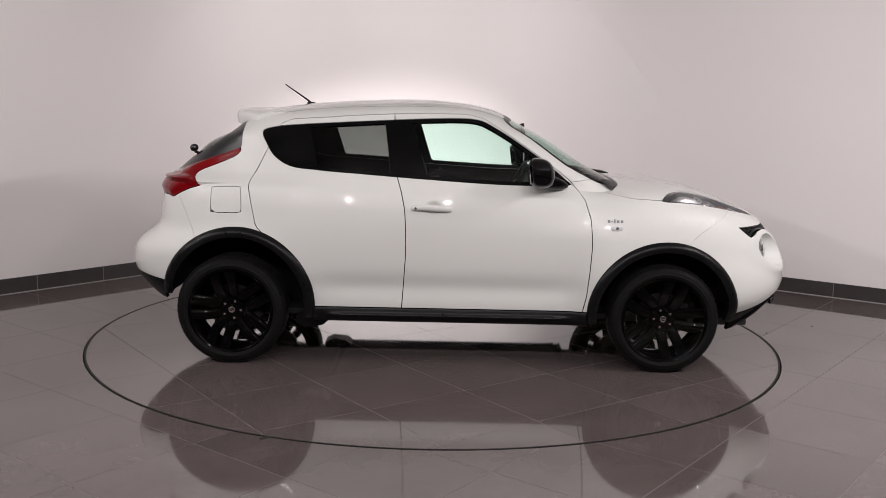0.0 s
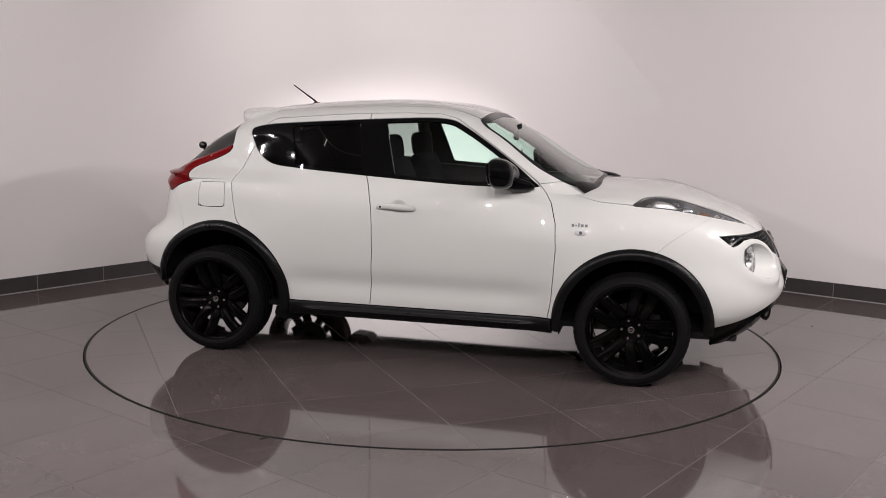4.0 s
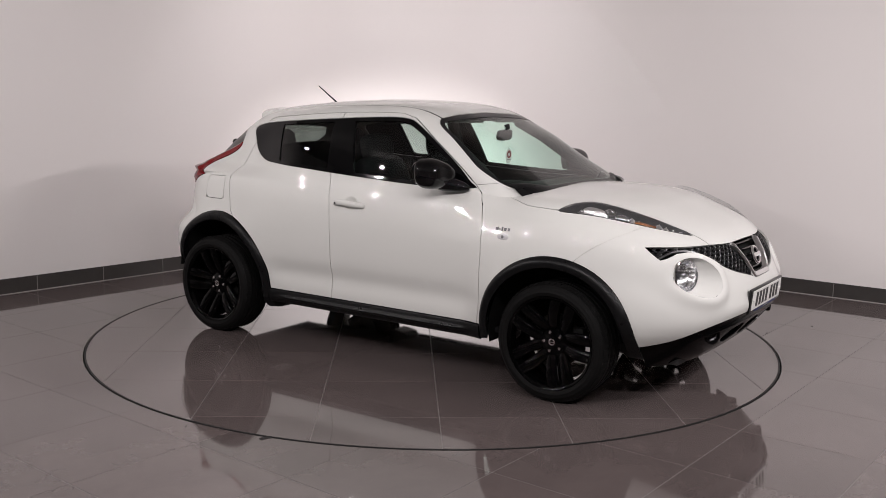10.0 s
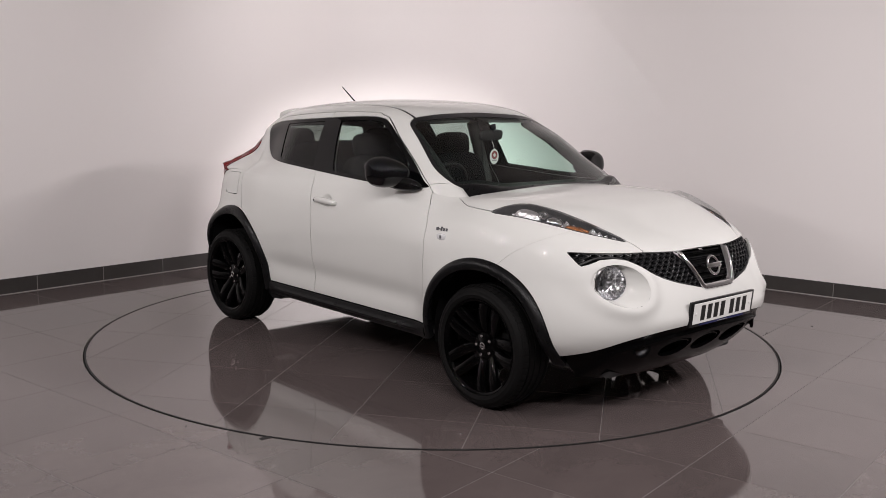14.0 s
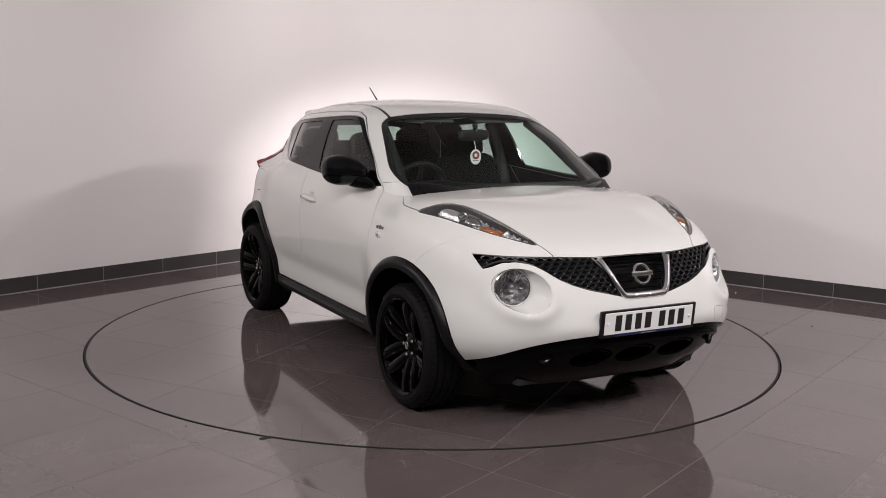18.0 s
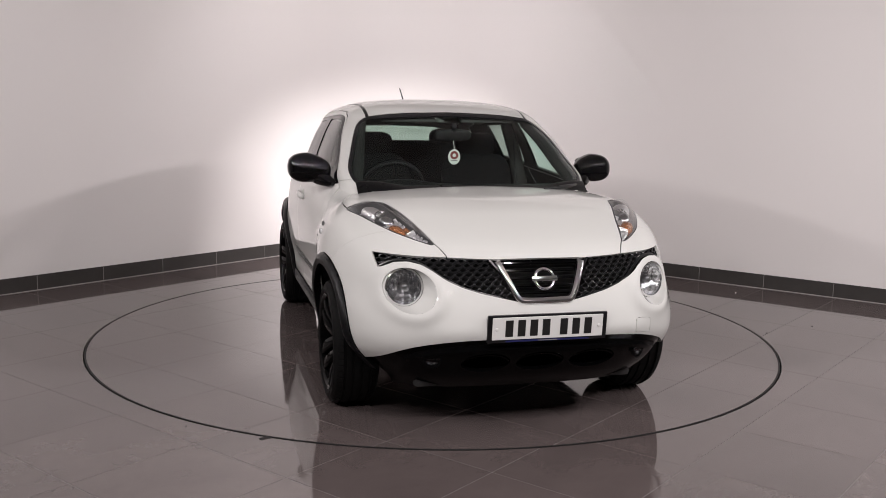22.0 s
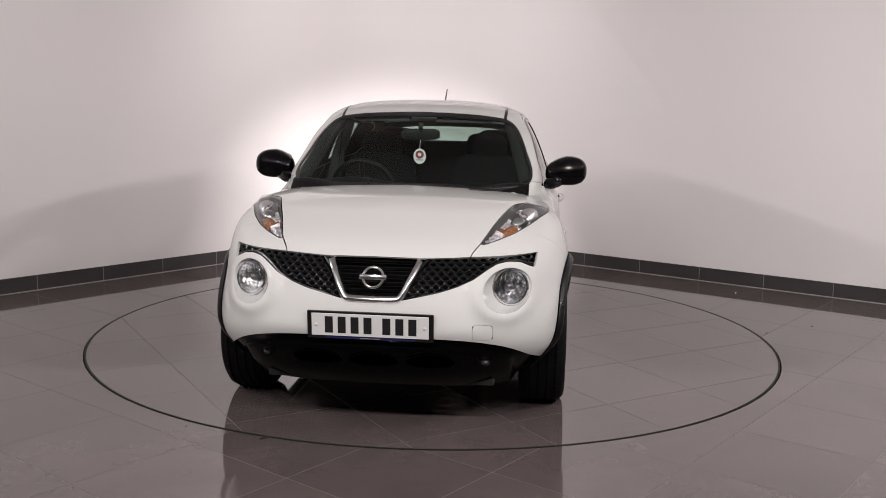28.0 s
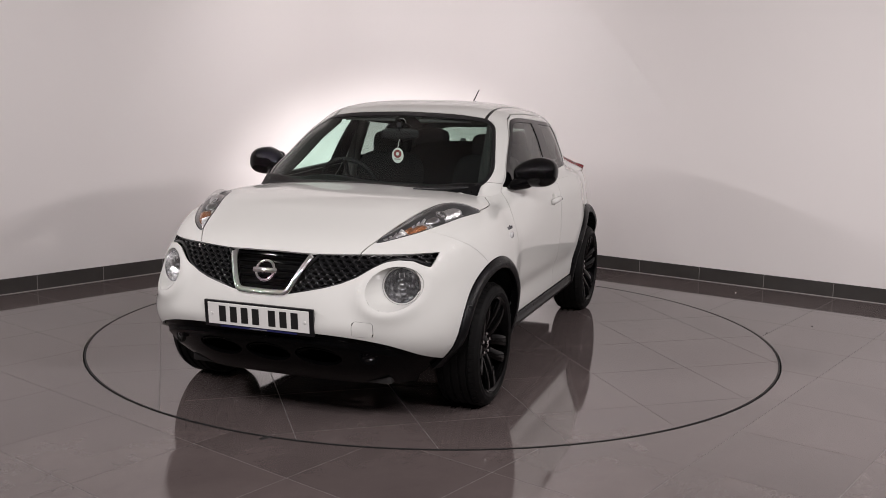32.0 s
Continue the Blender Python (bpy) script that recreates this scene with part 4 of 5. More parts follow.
# ---- the nose ----
def ellipse(v, cy, cz, a, b, x0=1.5):
    return np.maximum((np.hypot((v[:, 1] - cy) / a, (v[:, 2] - cz) / b) - 1) * min(a, b), x0 - v[:, 0])


def surface_x(y, z):
    """Where the nose lies at that width and height."""
    s = np.interp(z, LEVEL, S_LOW)
    a, b = float(low_nose(s)) - CAP_F, float(low_wing(s))
    return CAP_F + a * max(1 - abs(y / b) ** float(plan_power(z)), 0) ** (1 / float(plan_power(z)))


NOSE_PTS = LOWER.v[(LOWER.v[:, 0] > 1.6)]


def nose_skin_x(y, z):
    """The same on the finished skin, with its swellings."""
    d = (NOSE_PTS[:, 1] - y) ** 2 + (NOSE_PTS[:, 2] - z) ** 2
    k = np.argsort(d)[:4]
    w = 1 / (d[k] + 1e-7)
    return float((NOSE_PTS[k, 0] * w).sum() / w.sum())


VENT = (0.116, 0.054)   # half axes of the lower air openings


def build_valance():
    skin = refine(whole["front_valance"], 1)
    openings = [(-0.262, 0.366), (0.0, 0.364), (0.262, 0.366)]
    drop = valance_z(np.abs(skin.v[:, 1])) - 0.040 - skin.v[:, 2]
    skin = swollen(skin, 0.016 * step(-0.006, 0.008, drop) * step(0.66, 0.62, np.abs(skin.v[:, 1])))
    for y, z in openings:
        _, skin = split(skin, ellipse(skin.v, y, z, VENT[0], VENT[1]))
    val = put("front_valance", skin, SKIRT_BLACK, car, 0.02, inner=INNER, lift=-0.016, label="black lower bumper with three air openings")
    for y, z in openings:
        bm = bmesh.new()
        ring = [(surface_x(y + VENT[0] * math.cos(a), z + VENT[1] * math.sin(a)) - 0.014, y + VENT[0] * math.cos(a), z + VENT[1] * math.sin(a)) for a in np.linspace(0, 2 * math.pi, 33)[:-1]]
        tube(bm, ring, 0.006, 6, closed=True)
        part("vent_rim", bm, SKIRT_BLACK, val)
        bm = bmesh.new()
        rows = []
        for k, d in ((1.0, 0.02), (0.75, 0.12)):
            rows.append([bm.verts.new((p[0] - d, y + (p[1] - y) * k, z + (p[2] - z) * k)) for p in ring])
        for i in range(32):
            bm.faces.new((rows[0][i], rows[0][(i + 1) % 32], rows[1][(i + 1) % 32], rows[1][i]))
        bm.faces.new(rows[1])
        part("vent_duct", bm, UNDER, val)
    for s in (1, -1):
        bm = bmesh.new()
        lathe(bm, [(0.046, -0.004), (0.046, 0.010), (0.038, 0.012), (0.034, 0.002), (0.020, -0.025), (0.001, -0.030)], 32, axis="x")
        lamp = part("small_fog_lamp", bm, SKIRT_BLACK, val, "small round fog lamp in the black skirt")
        lamp.location, lamp.rotation_euler = (surface_x(0.515, 0.400) - 0.005, 0.505 * s, 0.402), (0, 0, s * 0.55)
        bm = bmesh.new()
        lathe(bm, [(0.001, -0.022), (0.016, -0.016), (0.030, 0.0), (0.030, 0.002)], 28, axis="x")
        part("reflector", bm, FOG_DISH, lamp)
        bm = bmesh.new()
        lathe(bm, [(0.001, 0.013), (0.020, 0.011), (0.036, 0.006)], 28, axis="x")
        part("lens", bm, LENS, lamp).visible_shadow = False


def build_grille():
    area = refine(whole["grille_area"], 2)
    back = put("grille", area, UNDER, car, 0.004, lift=-0.055, label="black honeycomb grille")
    # the frame round the opening
    outline = [(-y, z) for y, z in GRILLE if y > 0] + [(y, z) for y, z in GRILLE[::-1] if y > 0]
    loop = smooth_outline(outline[::-1], per=3)
    bm = bmesh.new()
    tube(bm, [(surface_x(y, z) - 0.010, y, z) for y, z in loop], 0.007, 6, closed=True)
    part("grille_frame", bm, SATIN, back)
    # honeycomb, leaving the badge's field free
    v_edge = lambda z: np.interp(z, [0.66, 0.83, 0.86], [0.125, 0.205, 0.22])
    # each cell is a hexagonal funnel whose lip is a ridge
    full = np.array(outline)
    meshes = {-1: bmesh.new(), 1: bmesh.new()}
    ph, pw = 0.0188, 0.0405
    cy = 0.5 * pw
    for row in range(int(0.655 / ph), int(0.86 / ph) + 1):
        for col in range(-20, 21):
            c = np.array([(col + 0.5 * (row % 2)) * pw, (row + 0.5) * ph])
            if inside(c[None], full)[0] > -0.003 or abs(c[0]) < v_edge(c[1]) + 0.012:
                continue
            corners = []
            for dy, dz in ((cy, 0.17), (cy, -0.17), (0.0, -0.72), (-cy, -0.17), (-cy, 0.17), (0.0, 0.72)):
                p = c + np.array([dy, dz * ph])
                for _ in range(12):
                    if inside(p[None], full)[0] < -0.001 and abs(p[0]) > v_edge(p[1]):
                        break
                    p = c + (p - c) * 0.85
                corners.append(p)
            bm = meshes[1 if c[0] > 0 else -1]
            rings = []
            for k, depth in ((1.0, 0.010), (0.93, 0.006), (0.74, 0.0075), (0.68, 0.028)):
                ring = []
                for p in corners:
                    y, z = c + (p - c) * k
                    ring.append(bm.verts.new((surface_x(y, z) - depth, y, z)))
                rings.append(ring)
            for ra, rb in zip(rings[:-1], rings[1:]):
                for i in range(6):
                    bm.faces.new((ra[i], ra[(i + 1) % 6], rb[(i + 1) % 6], rb[i]))
    for bm in meshes.values():
        part("honeycomb", bm, WEB, back, "gloss black honeycomb mesh", smooth=20)
    # slats behind the badge
    for z in (0.700, 0.731, 0.762, 0.793, 0.824):
        bm = bmesh.new()
        w = float(v_edge(z)) - 0.012
        pts = [(surface_x(y, z) - 0.026, y, z) for y in np.linspace(-w, w, 9)]
        tube(bm, pts, 0.0075, 6)
        part("slat", bm, GLOSS, back)
    # chrome V
    path = [(0.205, 0.835), (0.17, 0.762), (0.140, 0.700), (0.122, 0.678), (0.095, 0.672), (0.0, 0.671)]
    path = path + [(-y, z) for y, z in path[-2::-1]]
    path = smooth_outline(path, closed=False, per=5)
    bm = bmesh.new()
    prev = None
    for i, (y, z) in enumerate(path):
        t = path[min(i + 1, len(path) - 1)] - path[max(i - 1, 0)]
        t = t / np.linalg.norm(t)
        ny, nz = -t[1], t[0]
        w = 0.0145
        ring = [bm.verts.new((surface_x(y + ny * a, z + nz * a) + h, y + ny * a, z + nz * a)) for a, h in [(-w, -0.02)] + [(w * math.sin(q), 0.012 * math.cos(q)) for q in np.linspace(-1.5, 1.5, 9)] + [(w, -0.02)]]
        if prev:
            for k in range(11):
                bm.faces.new((prev[k], prev[(k + 1) % 11], ring[(k + 1) % 11], ring[k]))
        else:
            bm.faces.new(ring)
        prev = ring
    bm.faces.new(prev)
    part("chrome_surround", bm, CHROME, back, "chrome V round the badge", smooth=60)
    bm = bmesh.new()
    m = Matrix.Translation((surface_x(0, 0.762) + 0.006, 0, 0.762)) @ Matrix.Rotation(radians(-22), 4, "Y")
    lathe(bm, [(0.046 + 0.0075 * math.cos(q), 0.002 + 0.0085 * math.sin(q)) for q in np.linspace(0, 2 * math.pi, 13)[:-1]], 48, axis="x", close=True)
    box(bm, (0.014, 0.124, 0.025), (0.006, 0, 0), None, 0.006, 3)
    bmesh.ops.transform(bm, matrix=m, verts=bm.verts[:])
    part("badge", bm, CHROME, back, "chrome ring badge with a plain bar", smooth=60)


def build_round_lamp(s):
    """The big round lamp in the bumper."""
    bm = bmesh.new()
    lathe(bm, [(0.089, -0.030), (0.087, -0.008), (0.080, -0.004), (0.078, -0.012), (0.079, -0.06)], 56, axis="x")
    lamp = part("round_lamp", bm, CHROME, car, "round headlamp with a clear lens and chrome rim")
    n = Vector((0.90, 0.36 * s, 0.14)).normalized()
    lamp.matrix_basis = Matrix.Translation((1.893, 0.619 * s, 0.714)) @ n.to_track_quat("X", "Z").to_matrix().to_4x4()
    # white hollow from the bumper's skin down to the rim
    bm = bmesh.new()
    outer, inner = [], []
    for a in np.linspace(0, 2 * math.pi, 65)[:-1]:
        y, z = SOCKET[0] + SOCKET[2] * math.cos(a), SOCKET[1] + SOCKET[3] * math.sin(a)
        outer.append(bm.verts.new((nose_skin_x(y, z) - 0.001, y * s, z)))
        p = lamp.matrix_basis @ Vector((-0.014, 0.0885 * math.cos(a) * s, 0.0885 * math.sin(a)))
        inner.append(bm.verts.new(p))
    mid = [bm.verts.new(o.co.lerp(i.co, 0.35) + Vector((-0.010, 0, 0))) for o, i in zip(outer, inner)]
    for ra, rb in ((outer, mid), (mid, inner)):
        for k in range(64):
            bm.faces.new((ra[k], ra[(k + 1) % 64], rb[(k + 1) % 64], rb[k]))
    part("lamp_socket", bm, PAINT, car, "white hollow round the lamp", smooth=60)
    bm = bmesh.new()
    lathe(bm, [(0.079, -0.014), (0.072, -0.030), (0.062, -0.046), (0.050, -0.058), (0.036, -0.067), (0.020, -0.072), (0.001, -0.074)], 26, axis="x")
    part("reflector", bm, DISH, lamp, smooth=30)
    # flutes of the reflector
    for k in range(6):
        y = -0.055 + 0.022 * k
        bm = bmesh.new()
        half = math.sqrt(0.070 ** 2 - y * y) * 0.82
        tube(bm, [(-0.036 - 0.024 * (1 - (z / 0.07) ** 2 - (y / 0.07) ** 2), y, z) for z in np.linspace(-0.15 * half, half, 6)], 0.003, 5)
        part("reflector_rib", bm, BOWL, lamp, smooth=1)
    bm = bmesh.new()
    superblob(bm, (0.030, 0.022, 0.022), (-0.042, 0, 0), None, 0.9, 0.9, 20, 10)
    part("bulb_shield", bm, LAMP_DARK, lamp)
    bm = bmesh.new()
    lathe(bm, [(0.001, 0.010), (0.03, 0.008), (0.055, 0.003), (0.072, -0.004), (0.079, -0.010)], 56, axis="x")
    part("lens", bm, LENS, lamp).visible_shadow = False


def build_headlamp(s, sheet):
    """The long lamp on top of the wing: housing, reflectors, indicator and a domed lens."""
    skin = refine(sheet, 1)
    d = -inside(skin.v[:, [0, 1]], HEADLAMP)
    dome = swollen(skin, 0.024 * step(0, 0.055, d))
    flip = (lambda q: q) if s > 0 else mirrored
    house = put("headlamp", flip(Skin(skin.v - skin.n * (0.050 * step(0, 0.02, d))[:, None], skin.n, skin.f)), LAMP_DARK, car, 0.004, label="long headlamp with a clear domed lens")
    lens = put("lens", flip(dome), LENS, house, 0.0)
    lens.visible_shadow = False
    rim = carve(skin, lambda v: inside(v[:, [0, 1]], HEADLAMP) + 0.0035, 0.0)[1]
    put("lamp_edge", flip(rim), LAMP_DARK, house, 0.01, lift=0.001)
    core = lambda v: inside(v[:, [0, 1]], HEADLAMP) + 0.014 + 0.022 * step(0.0, 0.03, v[:, 1] - np.interp(v[:, 0], [1.26, 1.36, 1.67, 1.86], [0.715, 0.675, 0.580, 0.47]))
    along = lambda v: v[:, 0] - 0.55 * (v[:, 1] - 0.64)
    for name, x0, x1, depth, m in (("reflector", 1.30, 1.455, 0.030, LAMP_INNER), ("bezel", 1.462, 1.555, 0.022, LAMP_DARK), ("indicator_reflector", 1.56, 1.665, 0.026, LAMP_INNER),
                                   ("indicator", 1.672, 1.745, 0.031, AMBER), ("nose_reflector", 1.756, 1.87, 0.010, LAMP_INNER)):
        deep = Skin(skin.v - skin.n * depth, skin.n, skin.f)
        piece = carve(deep, lambda v: np.maximum(core(v), np.abs(along(v) - (x0 + x1) / 2) - (x1 - x0) / 2), 0.0)[0]
        if len(piece.f) == 0:
            continue
        ribs = 0.0035 * np.abs(((along(piece.v) / 0.017) % 1) - 0.5) if m is not LAMP_DARK else 0 * piece.v[:, 0]
        if m is LAMP_INNER:
            # stepped so that each step looks forward
            ribs = ribs - 0.026 * (((along(piece.v) - x0) / 0.038) % 1)
        put(name, flip(swollen(piece, ribs)), m, house, 0.02)
    # faceted cluster, plain dish and the amber bowl behind the lens
    for name, at, size, tilt, m in (("main_reflector", (1.405, 0.672, 0.985), (0.072, 0.046, 0.034), 14, LAMP_INNER), ("side_reflector", (1.535, 0.628, 0.962), (0.045, 0.034, 0.028), 16, BOWL),
                                    ("amber_reflector", (1.645, 0.594, 0.926), (0.062, 0.034, 0.026), 22, AMBER)):
        bm = bmesh.new()
        superblob(bm, size, (0, 0, 0), None, 0.9, 0.85, 24, 12)
        ob = part(name, bm, m, house, smooth=60)
        ob.location, ob.rotation_euler = (at[0], at[1] * s, at[2]), (0, radians(tilt), radians(-24) * s)
    bm = bmesh.new()
    lathe(bm, [(0.018, -0.006), (0.026, -0.002), (0.028, 0.004), (0.020, 0.004)], 24, axis="z", close=True)
    ring = part("bulb_ring", bm, CHROME, house)
    ring.location, ring.rotation_euler = (1.475, 0.650 * s, 0.997), (radians(-25) * s, radians(25), 0)


def build_plate():
    bm = bmesh.new()
    box(bm, (0.016, 0.572, 0.128), (0, 0, 0), None, 0.004)
    holder = part("plate_holder", bm, SATIN, car, "black plate surround")
    holder.matrix_basis = Matrix.Translation((2.112, 0, 0.553)) @ Matrix.Rotation(radians(5), 4, "Y")
    bm = bmesh.new()
    box(bm, (0.004, 0.530, 0.104), (0.0095, 0, 0.003), None, 0.0015, 1)
    plate = part("number_plate", bm, PLATE, holder, "white front plate with dark bars")
    y = 0.208
    for k in range(7):
        bm = bmesh.new()
        box(bm, (0.0012, 0.036, 0.076), (0.0122, -y + 0.022, 0.004))
        part("plate_bar", bm, INK, plate)
        y -= 0.0585 if k != 3 else 0.085
    for s in (1, -1):
        bm = bmesh.new()
        lathe(bm, [(0.001, 0.0155), (0.006, 0.015), (0.0075, 0.012)], 16, axis="x", at=(0, 0.245 * s, 0.002))
        part("screw_cap", bm, PLATE, plate)
    bm = bmesh.new()
    box(bm, (0.003, 0.40, 0.007), (0.0098, 0, -0.0565))
    strip = part("dealer_strip", bm, BLUE, holder, "narrow blue strip with tiny pale bars")
    bm = bmesh.new()
    box(bm, (0.001, 0.09, 0.003), (0.0118, 0.0, -0.0565))
    part("strip_bar", bm, GREY_INK, strip)


build_valance()
build_grille()
for s in (1, -1):
    build_round_lamp(s)
    build_headlamp(s, left_bits[0])
build_plate()


# ---- flanks: mirrors, handles, badges ----
def build_flank(s, door, rear):
    bm = bmesh.new()
    superblob(bm, (0.086, 0.122, 0.086), (0, 0, 0), None, 0.78, 0.70, 40, 24)
    for v in bm.verts:
        # flat towards the back, fuller at the front, leaning back and tapering to the foot
        v.co.x *= 1.10 if v.co.x > 0 else 0.62
        v.co.x -= 0.13 * v.co.z
        inb = max(0, -v.co.y * s / 0.122)
        v.co.z = v.co.z * (1 - 0.22 * inb) - 0.012 * inb
        v.co.x += 0.045 * inb ** 1.5
    shell = part("door_mirror", bm, GLOSS, door, "gloss black door mirror", smooth=60)
    shell.location = (0.500, 0.880 * s, 1.160)
    bm = bmesh.new()
    superblob(bm, (0.004, 0.092, 0.062), (-0.049, 0.006 * s, 0), Matrix.Rotation(radians(-7.4), 4, "Y"), 0.5, 0.75, 28, 12)
    part("mirror_glass", bm, CHROME, shell)
    bm = bmesh.new()
    pts = [(0.015, -0.035 * s, -0.040), (0.060, -0.060 * s, -0.056), (0.115, -0.086 * s, -0.066), (0.155, -0.104 * s, -0.074), (0.185, -0.116 * s, -0.080)]
    tube(bm, pts, [0.048, 0.044, 0.037, 0.029, 0.012], 14)
    part("mirror_foot", bm, GLOSS, shell, smooth=60)
    # handle
    y0 = side_y(-0.1, 0.945)
    bm = bmesh.new()
    pts = [(x, (y0 + d) * s, z) for x, d, z in ((-0.212, -0.002, 0.938), (-0.195, 0.008, 0.944), (-0.15, 0.016, 0.947), (-0.08, 0.018, 0.945), (-0.03, 0.015, 0.942), (0.002, 0.007, 0.939), (0.010, -0.002, 0.937))]
    pts = smooth_outline([(a, b) for a, b, c in pts], False, 4), smooth_outline([(a, c) for a, b, c in pts], False, 4)
    line = [(a[0], a[1], b[1]) for a, b in zip(*pts)]
    tube(bm, line, [0.007 + 0.0095 * math.sin(math.pi * min(1, 0.12 + 0.8 * i / len(line))) for i in range(len(line))], 12)
    for v in bm.verts:
        v.co.z = 0.942 + (v.co.z - 0.942) * 1.15
    grip = part("door_handle", bm, PAINT, door, "white pull handle", smooth=60)
    bm = bmesh.new()
    lathe(bm, [(0.001, 0.004), (0.006, 0.003), (0.007, 0.0)], 14, at=(-0.190, (y0 + 0.0235) * s, 0.944))
    for v in bm.verts:
        v.co.y = (y0 + 0.0235) * s + (v.co.y - (y0 + 0.0235) * s) * s
    part("key_lock", bm, SATIN, grip)
    # repeater lamp and trim badge on the wing
    yr, yb = side_y(0.968, 0.851), side_y(0.968, 0.889)
    bm = bmesh.new()
    superblob(bm, (0.034, 0.008, 0.017), (0.968, (yr + 0.002) * s, 0.851), None, 0.7, 0.9, 28, 12)
    rep = part("side_repeater", bm, mat_clear, car, "small clear oval side repeater")
    bm = bmesh.new()
    superblob(bm, (0.009, 0.005, 0.010), (0.968, (yr + 0.0075) * s, 0.851), None, 0.9, 0.9, 14, 8)
    part("repeater_bulb", bm, LAMP_DARK, rep)
    for x0, w, h, z in ((0.922, 0.014, 0.016, 0.888), (0.940, 0.010, 0.005, 0.888), (0.955, 0.007, 0.022, 0.890), (0.974, 0.014, 0.016, 0.888), (0.996, 0.014, 0.016, 0.888)):
        bm = bmesh.new()
        box(bm, (w, 0.006, h), (x0, (yb + 0.001) * s, z), Matrix.Rotation(0.25 * s, 4, "X"))
        part("trim_badge_bar", bm, mat_badge, car)


mat_clear = mat("repeater_lens", (0.62, 0.62, 0.63), 0.15, coat=1.0, vary=0.1, scale=90)
mat_badge = mat("badge_grey", (0.10, 0.10, 0.11), 0.3, metal=0.6, vary=0.2, scale=90)
build_flank(1, left_bits[1], left_bits[2])
build_flank(-1, right_bits[1], right_bits[2])


# ---- roof and tail ----
def build_roof_bits():
    bm = bmesh.new()
    superblob(bm, (0.036, 0.018, 0.022), (-0.91, 0, 1.512), Matrix.Rotation(radians(4), 4, "Y"), 0.8, 0.9, 18, 10)
    foot = part("aerial_foot", bm, SATIN, car, "black aerial on the roof")
    bm = bmesh.new()
    tube(bm, [(-0.915, 0, 1.525), (-0.935, 0, 1.545), (-1.080, 0, 1.643)], [0.009, 0.006, 0.0035], 8)
    part("aerial_mast", bm, SATIN, foot)
    # spoiler over the rear screen
    prof = [(-1.00, 1.482), (-1.09, 1.484), (-1.17, 1.480), (-1.225, 1.468), (-1.245, 1.445), (-1.243, 1.405), (-1.228, 1.382), (-1.13, 1.400), (-1.00, 1.43)]
    prof = smooth_outline(prof, True, 3)
    bm = bmesh.new()
    rows = []
    for y in np.linspace(-0.48, 0.48, 25):
        k = 1 - 0.10 * abs(y / 0.48) ** 6
        dx = 0.075 * abs(y / 0.48) ** 3 - 0.135 * (1 - (y / 0.48) ** 2)
        dz = 0.012 * (1 - (y / 0.48) ** 2) - 0.010 * abs(y / 0.48) ** 5
        rows.append([bm.verts.new((x + dx * step(-1.0, -1.22, x), y, 1.445 + (z - 1.445) * k + dz)) for x, z in prof])
    m = len(prof)
    for a, b in zip(rows[:-1], rows[1:]):
        for i in range(m):
            bm.faces.new((a[i], a[(i + 1) % m], b[(i + 1) % m], b[i]))
    bm.faces.new(rows[0]), bm.faces.new(rows[-1])
    part("rear_spoiler", bm, PAINT, car, "white spoiler over the rear screen", smooth=50)
    bm = bmesh.new()
    superblob(bm, (0.026, 0.024, 0.024), (-1.605, -0.30, 1.236), None, 0.9, 0.9, 16, 10)
    tube(bm, [(-1.605, -0.30, 1.232), (-1.600, -0.29, 1.212), (-1.57, -0.27, 1.196)], 0.010, 8)
    part("rear_wiper", bm, SATIN, car, "black rear wiper pivot")
    # cowl and wipers at the foot of the windscreen
    bm = bmesh.new()
    rows = []
    for dx, dz in ((0.0, 0.018), (0.03, 0.014), (0.07, 0.002), (0.11, -0.012), (0.10, -0.04)):
        line = []
        for y in np.linspace(-0.67, 0.67, 41):
            r = abs(y) / 0.74
            line.append(bm.verts.new((0.985 - 0.15 * r ** 3 + dx * (1 - 0.25 * r ** 4), y, 1.080 + dz + 0.030 * step(0.5, 0.86, r) * step(0.11, 0.02, dx) - 0.03 * r ** 4)))
        rows.append(line)
    for a, b in zip(rows[:-1], rows[1:]):
        for i in range(40):
            bm.faces.new((a[i], a[i + 1], b[i + 1], b[i]))
    cowl = part("cowl", bm, PLASTIC, car, "black plastic cowl below the windscreen")
    bm = bmesh.new()
    tube(bm, [(0.86, 0.655, 1.088), (0.94, 0.605, 1.090), (1.01, 0.52, 1.087), (1.07, 0.43, 1.085), (1.10, 0.35, 1.083)], [0.005, 0.010, 0.012, 0.010, 0.005], 10)
    part("wiper_arm", bm, SATIN, cowl, "black wiper arm folded at the corner", smooth=60)
    for y0, y1 in ((-0.55, 0.02), (0.05, 0.60)):
        bm = bmesh.new()
        tube(bm, [(1.0 - 0.12 * abs(y / 0.74) ** 3, y, 1.088 - 0.004 * abs(y)) for y in np.linspace(y0, y1, 10)], 0.006, 6)
        part("wiper", bm, SATIN, cowl, "black wiper at rest")


build_roof_bits()


